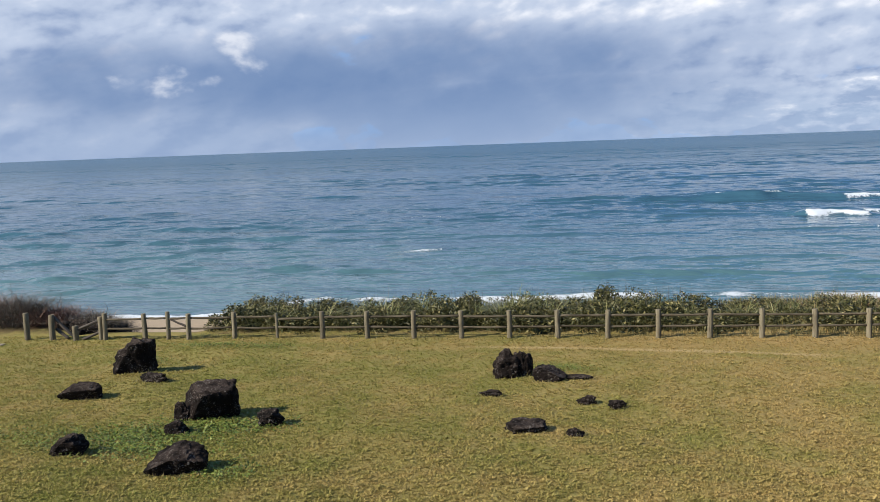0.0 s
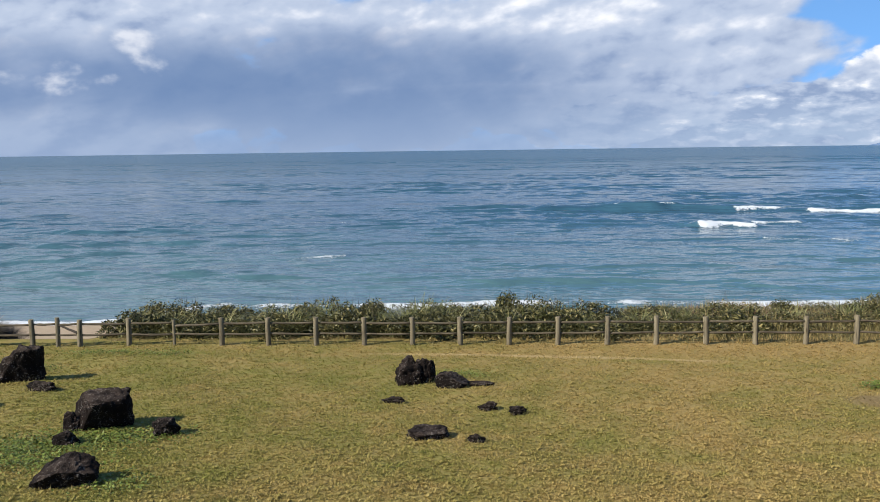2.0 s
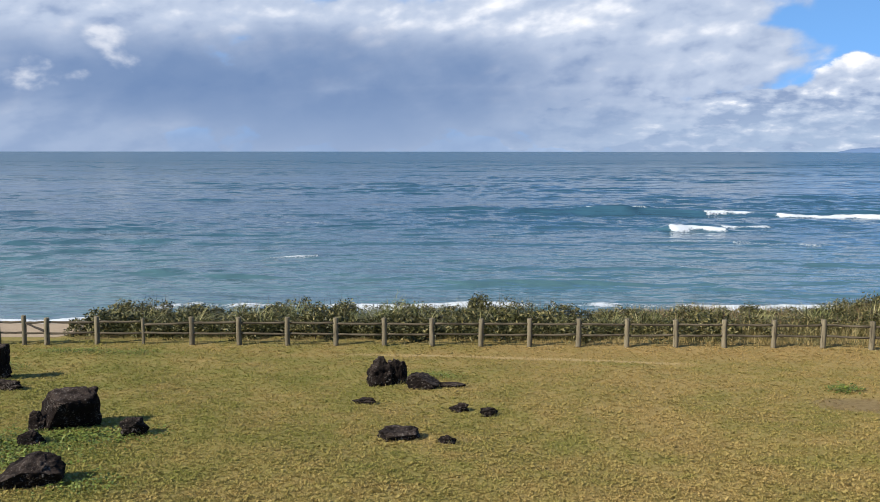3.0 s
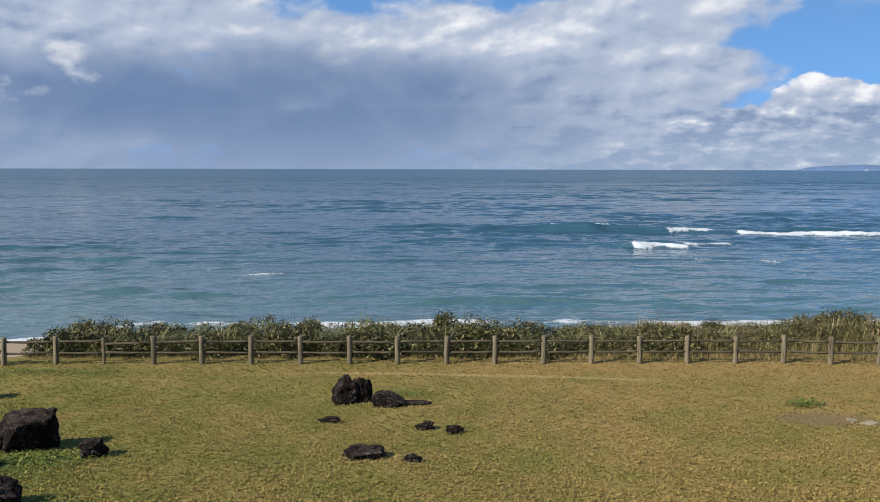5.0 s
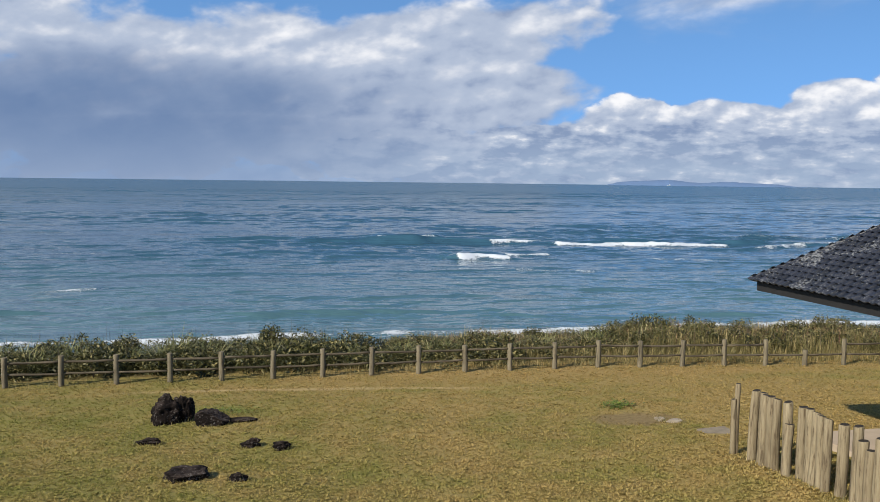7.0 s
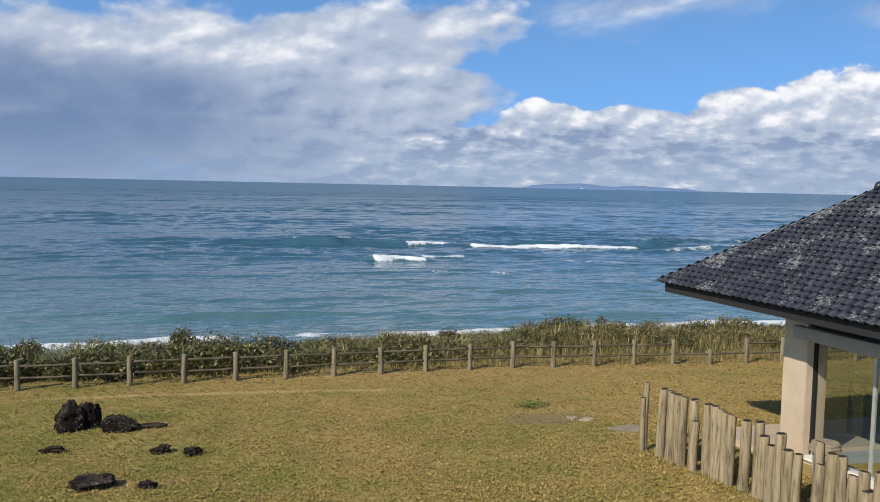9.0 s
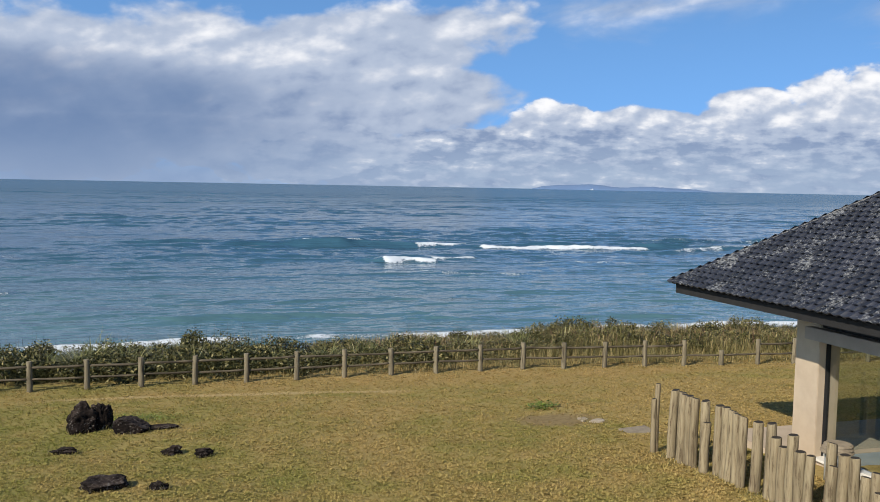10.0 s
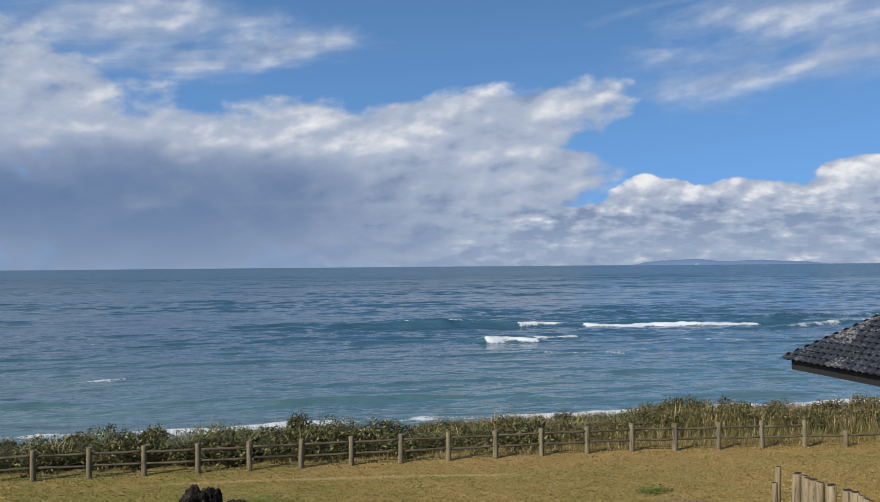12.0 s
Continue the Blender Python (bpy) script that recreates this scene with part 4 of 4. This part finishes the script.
# ---- slab, stones and weeds on the lawn ----
def build_slab():
    bm = box(bmesh.new(), -0.38, 0.38, -0.30, 0.30, -0.08, 0.022, 0.012)
    ob = new("paving_slab", mesh_of("paving_slab", bm, CONCRETE))
    ob.matrix_world = pose(10.35, 17.65, ground_at(10.35, 17.65), 3, 0, 8)
    tagged(ob, "worn grey concrete slab set in the turf", "slab")
    for x, y, w, d, h, seed in ((9.95, 19.0, 0.42, 0.24, 0.07, 31), (9.78, 19.4, 0.26, 0.2, 0.05, 32), (9.66, 19.15, 0.12, 0.1, 0.05, 33)):
        ob = boulder(x, y, w, d, h, seed, "small pale worn stone in bare soil", (((0, 0, 1), 0.5),), 0, 0.08, "pale stones in the soil")
        ob.data.materials[0] = PALE_STONE


build_slab()


def leaf_strips(rng, roots, lengths, widths, lean, droop, segs=3):
    """Many arching strap leaves: roots (n,3). Returns corners and quads."""
    n = len(roots)
    ang = rng.uniform(0, 6.2832, n)
    out = np.stack([np.cos(ang), np.sin(ang), np.zeros(n)], -1)
    side = np.stack([-np.sin(ang), np.cos(ang), np.zeros(n)], -1)
    ln = rng.uniform(lean[0], lean[1], n)[:, None]
    dr = rng.uniform(droop[0], droop[1], n)[:, None]
    verts = np.empty((n, segs + 1, 2, 3))
    for k in range(segs + 1):
        f = k / segs
        c = roots + lengths[:, None] * (out * (ln * f + dr * f * f * 0.6) + np.array([0, 0, 1.0]) * (f * (1 - 0.35 * ln) - dr * f * f * 0.55))
        w = widths[:, None] * (1 - f) ** 0.7 * 0.5 + 0.0008
        verts[:, k, 0], verts[:, k, 1] = c - side * w, c + side * w
    idx = np.arange(n)[:, None] * (2 * (segs + 1))
    faces = [np.stack([idx[:, 0] + 2 * k, idx[:, 0] + 2 * k + 1, idx[:, 0] + 2 * k + 3, idx[:, 0] + 2 * k + 2], -1) for k in range(segs)]
    return verts.reshape(-1, 3), np.concatenate(faces)


def crest(x):
    """Height of the scrub behind the fence along x."""
    x = np.asarray(x, dtype=float)
    h = 1.05 + 0.14 * np.sin(x * 0.9) + 0.12 * np.sin(x * 0.37 + 1.0) + 0.08 * np.sin(x * 2.3)
    h = h - 0.30 * np.exp(-((x - 5.5) / 3.5) ** 2) - 0.10 * np.clip((x - 7) / 3, 0, 1) + 0.06 * np.exp(-((x - 17) / 5.0) ** 2) - 0.3 * np.exp(-((x + 13.5) / 1.5) ** 2)
    return h


def shrub_mesh(seed, leaves, spread_x, tall, leaf):
    """A dense low bush: short stems under many small leaves in uneven clumps."""
    rng = np.random.default_rng(seed)
    clumps = 19
    cx = rng.uniform(-spread_x, spread_x, clumps)
    cy = rng.uniform(-0.75, 0.75, clumps)
    cz = tall * (0.14 + 0.71 * rng.random(clumps)) * (1 - 0.25 * np.abs(cx) / spread_x)
    rad = rng.uniform(0.22, 0.42, clumps)
    pick = rng.integers(0, clumps, leaves)
    d = rng.normal(0, 1, (leaves, 3))
    d /= np.linalg.norm(d, axis=1)[:, None]
    rr = rad[pick] * rng.uniform(0.55, 1.08, leaves)
    c = np.stack([cx[pick] + d[:, 0] * rr, cy[pick] + d[:, 1] * rr, np.maximum(cz[pick] + d[:, 2] * rr * 0.85, 0.03)], -1)
    a = rng.normal(0, 1, (leaves, 3)) + d * 0.5
    a /= np.linalg.norm(a, axis=1)[:, None]
    b = np.cross(a, rng.normal(0, 1, (leaves, 3)))
    b /= np.linalg.norm(b, axis=1)[:, None]
    ln, wd = rng.uniform(0.7, 1.4, leaves)[:, None] * leaf, rng.uniform(0.28, 0.5, leaves)[:, None] * leaf
    verts = np.stack([c - a * ln, c + b * wd, c + a * ln, c - b * wd], 1).reshape(-1, 3)
    faces = np.arange(leaves * 4).reshape(-1, 4)
    return verts, faces, (cx, cy, cz)


def stems_bmesh(clumps, rng):
    bm = bmesh.new()
    for x, y, z in zip(*clumps):
        b, m = bar((x * 0.5, y * 0.5, -0.1), (x, y, z), 0.012, rng, 5, 4, 0.0)
        me = bpy.data.meshes.new("stem")
        b.transform(m)
        b.to_mesh(me)
        b.free()
        bm.from_mesh(me)
        bpy.data.meshes.remove(me)
    return bm


def build_scrub():
    rng = random.Random(17)
    kinds = []
    for seed, leaves, tall, leaf in ((1, 2300, 0.95, 0.065), (2, 2600, 1.05, 0.055), (3, 1700, 0.85, 0.085), (4, 2300, 1.0, 0.05)):
        bush = thing("shrub", 0, 0, -50, "dense dark green coastal shrub behind the fence", "shrub", "shrubs behind the fence")
        verts, faces, clumps = shrub_mesh(seed, leaves, 1.0, tall, leaf)
        crown = arrays("crown", verts, faces, SHRUB)
        crown.parent = bush
        tagged(part("branching", stems_bmesh(clumps, rng), TWIG, bush), kind="stuff")
        kinds.append(bush)
    spots = []
    x = -12.2
    while x < 34:
        spots.append((x + rng.uniform(-0.2, 0.2), 29.15 + rng.uniform(-0.15, 0.3)))
        spots.append((x + 0.6 + rng.uniform(-0.3, 0.3), 30.9 + rng.uniform(-0.4, 0.4)))
        x += 1.25
    used = set()
    for k, (x, y) in enumerate(spots):
        y += 1.1 * np.clip((x - 8) / 6, 0, 1)
        if x > 13:
            y -= 0.11 * (x - 13)
        s = float(crest(x)) / 1.12 * rng.uniform(0.86, 0.98)
        m = Matrix.Translation((x, y, ground_at(x, y) - 0.04)) @ pose(0, 0, 0, 0, 0, rng.uniform(0, 360))
        src = kinds[k % 4]
        if k < 4:
            src.matrix_basis, ob = m, src
        else:
            ob = copy_thing(src, m)
        ob.scale = (1.0, 1.0, max(0.6, s))


def build_coarse_grass():
    rng = np.random.default_rng(23)

    def stand(name, n, x0, x1, y0, y1, lengths, widths, lean, droop, mat, label, keep=None, kind="stuff", segs=3):
        x, y = rng.uniform(x0, x1, n), rng.uniform(y0, y1, n)
        y = y - np.where(x > 13, 0.11 * (x - 13), 0)
        if keep is not None:
            ok = keep(x, y)
            x, y = x[ok], y[ok]
        roots = np.stack([x, y, height(x, y) - 0.02], -1)
        ln = rng.uniform(*lengths, len(x)) * (crest(x) / 1.1)
        verts, faces = leaf_strips(rng, roots, ln, rng.uniform(*widths, len(x)), lean, droop, segs)
        return tagged(arrays(name, verts, faces, mat), label, "grass", kind=kind)

    patchy = lambda x, y: (np.sin(x * 1.3) + np.sin(x * 0.57 + 1.3) + 0.7 * np.sin(y * 2.1 + x) + rng.normal(0, 0.7, len(x))) > 0.15
    stand("tall_grass", 15000, -12.4, 9, 28.6, 31.6, (0.75, 1.35), (0.014, 0.030), (0.15, 0.8), (0.4, 1.1), LILY, "arching pale strap-leaved grass among shrubs", patchy)
    stand("reed_grass", 34000, 5, 34, 28.9, 33.0, (0.45, 1.05), (0.010, 0.026), (0.05, 0.5), (0.0, 0.5), REED, "yellow-green coarse reed grass behind the fence")
    stand("dry_grass", 16000, 1.5, 34, 27.75, 30.0, (0.2, 0.62), (0.006, 0.014), (0.1, 0.6), (0.0, 0.4), REED, "short straw-coloured dry grass along the fence", lambda x, y: rng.random(len(x)) < np.clip((x - 1) / 6, 0, 1))
    stand("fence_foot_grass", 9000, -13, 34, 27.0, 28.6, (0.06, 0.22), (0.006, 0.012), (0.2, 0.9), (0.0, 0.5), REED, "tufts of longer grass at the fence foot")
    stand("seed_stalks", 900, -12, 34, 29.0, 32.5, (1.0, 1.35), (0.008, 0.016), (0.02, 0.2), (0.0, 0.15), TWIG, "thin upright dry seed stalks above the scrub")
    stand("seed_head_grass", 5200, 6, 34, 29.6, 32.6, (0.7, 1.08), (0.014, 0.026), (0.05, 0.5), (0.1, 0.6), RUST, "reddish-brown seed heads over reed grass")
    # clumps of long strap leaves
    for k, (x, y, s) in enumerate(((-2.6, 29.2, 1.0), (-2.2, 29.9, 1.1), (-4.9, 29.2, 0.8), (-6.4, 29.1, 0.85), (-7.2, 29.6, 0.9), (-1.2, 29.4, 0.85), (0.9, 29.2, 0.8), (-10.6, 29.0, 0.7), (-11.6, 29.3, 0.75),
                                     (-9.1, 29.4, 0.8), (-3.6, 29.3, 0.85), (2.2, 29.3, 0.75), (3.4, 29.2, 0.7), (-5.6, 29.8, 0.95), (5.1, 29.4, 0.7), (6.6, 29.7, 0.75), (8.8, 30.0, 0.75), (10.4, 30.2, 0.75), (12.6, 30.4, 0.85), (14.4, 30.3, 0.8), (16.5, 30.3, 0.85))):
        n = 150
        roots = np.stack([x + rng.normal(0, 0.22, n), y + rng.normal(0, 0.2, n), np.full(n, ground_at(x, y) - 0.02)], -1)
        verts, faces = leaf_strips(rng, roots, rng.uniform(1.1, 1.8, n) * s, rng.uniform(0.022, 0.046, n), (0.12, 0.75), (0.3, 0.95), 5)
        ob = arrays("strap_leaf_plant", verts, faces, LILY)
        tagged(ob, "clump of long arching pale green strap leaves", "plant", "strap-leaved plants")


def build_left_bank():
    """Dry reddish brush, dark tangle and rubble beside the broken gateway."""
    rng = np.random.default_rng(31)
    for k, (x, y, w, h, mat, label) in enumerate(((-21.2, 30.2, 1.6, 1.75, TWIG, "dark leafless tangled bush"), (-19.9, 30.4, 1.6, 1.15, RUST, "dry reddish-brown leafless brush on the bank"), (-22.8, 30.6, 1.5, 1.6, RUST, "dry reddish-brown leafless brush on the bank"),
                                                  (-17.9, 30.0, 1.0, 0.85, TWIG, "low grey thorny brush"), (-17.0, 29.6, 0.7, 0.8, TWIG, "low grey thorny brush"), (-24.6, 31, 1.6, 1.2, RUST, "dry reddish-brown leafless brush on the bank"))):
        n = 2200
        roots = np.stack([x + rng.normal(0, w * 0.42, n), y + rng.normal(0, 0.45, n), np.zeros(n)], -1)
        roots[:, 2] = height(roots[:, 0], roots[:, 1]) - 0.03 + rng.random(n) * h * 0.45
        verts, faces = leaf_strips(rng, roots, rng.uniform(0.3, 0.75, n) * h, rng.uniform(0.008, 0.02, n), (0.5, 1.7), (0.0, 0.8), 3)
        tagged(arrays("dry_bush", verts, faces, mat), label, "bush", "brush by the gateway")
    for k, (x, y, w, h) in enumerate(((-17.9, 28.9, 0.8, 0.42), (-17.2, 28.6, 0.6, 0.3), (-16.9, 29.0, 0.6, 0.35), (-18.6, 29.2, 0.7, 0.32), (-17.5, 28.3, 0.4, 0.2))):
        boulder(x, y, w, w * 0.7, h, 50 + k, "broken grey-black rubble by the gateway", (), 20 * k, 0.16, "rubble by the gateway")
    bm = box(bmesh.new(), -0.9, 0.9, -0.35, 0.35, -0.1, 0.03, 0.01)
    ob = new("concrete_step", mesh_of("concrete_step", bm, CONCRETE))
    ob.matrix_world = pose(-20.2, 26.3, ground_at(-20.2, 26.3), 0, 0, 0)
    tagged(ob, "low grey concrete slab at the lawn edge", "slab")


def build_weeds():
    rng = np.random.default_rng(41)

    def patch(name, n, spots, size, up, label, category="weeds", kind="stuff"):
        xs, ys = [], []
        for x, y, sx, sy, share in spots:
            m = int(n * share)
            xs.append(rng.normal(x, sx, m)), ys.append(rng.normal(y, sy, m))
        x, y = np.concatenate(xs), np.concatenate(ys)
        n = len(x)
        c = np.stack([x, y, height(x, y) + rng.uniform(0.01, up, n)], -1)
        a = rng.normal(0, 1, (n, 3)) * (1, 1, 0.35)
        a /= np.linalg.norm(a, axis=1)[:, None]
        b = np.cross(a, np.array([0.1, 0.0, 1.0]) + rng.normal(0, 0.3, (n, 3)))
        b /= np.linalg.norm(b, axis=1)[:, None]
        s = rng.uniform(0.6, 1.3, n)[:, None] * size
        verts = np.stack([c - a * s, c + b * s * 0.7, c + a * s, c - b * s * 0.7], 1).reshape(-1, 3)
        tagged(arrays(name, verts, np.arange(n * 4).reshape(-1, 4), CLOVER), label, category, kind=kind)

    patch("clover", 6500, ((-8.3, 15.6, 0.75, 0.6, 0.4), (-6.9, 16.3, 0.6, 0.35, 0.2), (-9.0, 14.9, 0.8, 0.5, 0.2), (-5.9, 13.2, 0.3, 0.3, 0.06), (-7.6, 14.4, 0.6, 0.3, 0.1), (-10.6, 15.4, 0.9, 0.5, 0.06)), 0.028, 0.08, "bright green broad-leaved weeds round the boulders")
    patch("lawn_weeds", 2600, ((-12.6, 23.5, 0.5, 0.3, 0.25), (-11.4, 25.6, 0.7, 0.3, 0.3), (-9.6, 25.4, 0.5, 0.25, 0.2), (-0.7, 22.7, 0.5, 0.3, 0.25)), 0.025, 0.10, "longer dark green weed patches in the lawn")
    patch("weed_clump", 330, ((9.5, 21.2, 0.21, 0.17, 1.0),), 0.038, 0.14, "bright green leafy weed on the dry lawn", "weed")


def build_foot_tufts():
    """Longer grass that the mower leaves round the boulders and logs."""
    rng = np.random.default_rng(77)
    roots = []
    for ob in list(scene.objects):
        if ob.name.startswith("boulder") and ob.location.y < 26:
            n = int(90 * ob.dimensions.x) + 30
            a = rng.uniform(0, 6.2832, n)
            rx, ry = ob.dimensions.x * 0.5, ob.dimensions.y * 0.5
            k = rng.normal(1.0, 0.10, n)
            roots.append(np.stack([ob.location.x + np.cos(a) * rx * k, ob.location.y + np.sin(a) * ry * k], -1))
    n = 900
    roots.append(np.stack([9.55 + rng.normal(0, 0.16, n), rng.uniform(9.0, 15.9, n)], -1))
    xy = np.concatenate(roots)
    pts = np.column_stack([xy, height(xy[:, 0], xy[:, 1]) - 0.01])
    verts, faces = leaf_strips(rng, pts, rng.uniform(0.06, 0.17, len(pts)), rng.uniform(0.008, 0.016, len(pts)), (0.2, 0.9), (0.0, 0.6), 2)
    tagged(arrays("rough_grass", verts, faces, REED), "longer unmown grass tufts round rocks and logs", "grass", kind="stuff")


def build_grass():
    """The mown sward as small domed tufts of broad short blades, with dark gaps between them."""
    rng = np.random.default_rng(2)
    n = 165000
    y = 9.3 * (27.9 / 9.3) ** rng.random(n)
    x = rng.uniform(-0.84, 1.0, n) * y + rng.uniform(-1, 1, n)
    ok = ~((x > 11.5) & (y < 16.4))
    ok &= ~((np.abs(x - 10.35) < 0.4) & (np.abs(y - 17.65) < 0.33))
    bare = 1 - ((x - 9.2) ** 2 * 0.6 + (y - 19.6) ** 2 * 0.9)
    ok &= bare < rng.uniform(-0.2, 0.9, n)
    x, y = x[ok], y[ok]
    size = np.clip(rng.lognormal(0, 0.32, len(x)), 0.5, 2.0) * (0.66 + 0.007 * y)
    per = 6
    x, y, size = np.repeat(x, per), np.repeat(y, per), np.repeat(size, per)
    n = len(x)
    turn = rng.uniform(0, 6.2832, n)
    out = np.stack([np.cos(turn), np.sin(turn), np.zeros(n)], -1)
    side = np.stack([-np.sin(turn), np.cos(turn), np.zeros(n)], -1)
    root = np.stack([x, y, height(x, y) - 0.004], -1) + out * (rng.uniform(0, 0.02, n) * size)[:, None]
    reach, lift = rng.uniform(0.012, 0.046, n) * size, rng.uniform(0.012, 0.040, n) * size
    wide = rng.uniform(0.007, 0.013, n) * size
    up = np.array([0, 0, 1.0])
    mid = root + out * (reach * 0.45)[:, None] + up * (lift * 0.75)[:, None]
    tip = root + out * reach[:, None] + up * lift[:, None]
    b = side * wide[:, None]
    verts = np.stack([root, mid + b, tip, mid - b], 1).reshape(-1, 3)
    tagged(arrays("lawn_grass", verts, np.arange(n * 4).reshape(-1, 4), BLADES), "short mown grass, half green and half straw", "grass", kind="stuff")


build_scrub()
build_coarse_grass()
build_left_bank()
build_weeds()
bpy.context.view_layer.update()
build_foot_tufts()
build_grass()
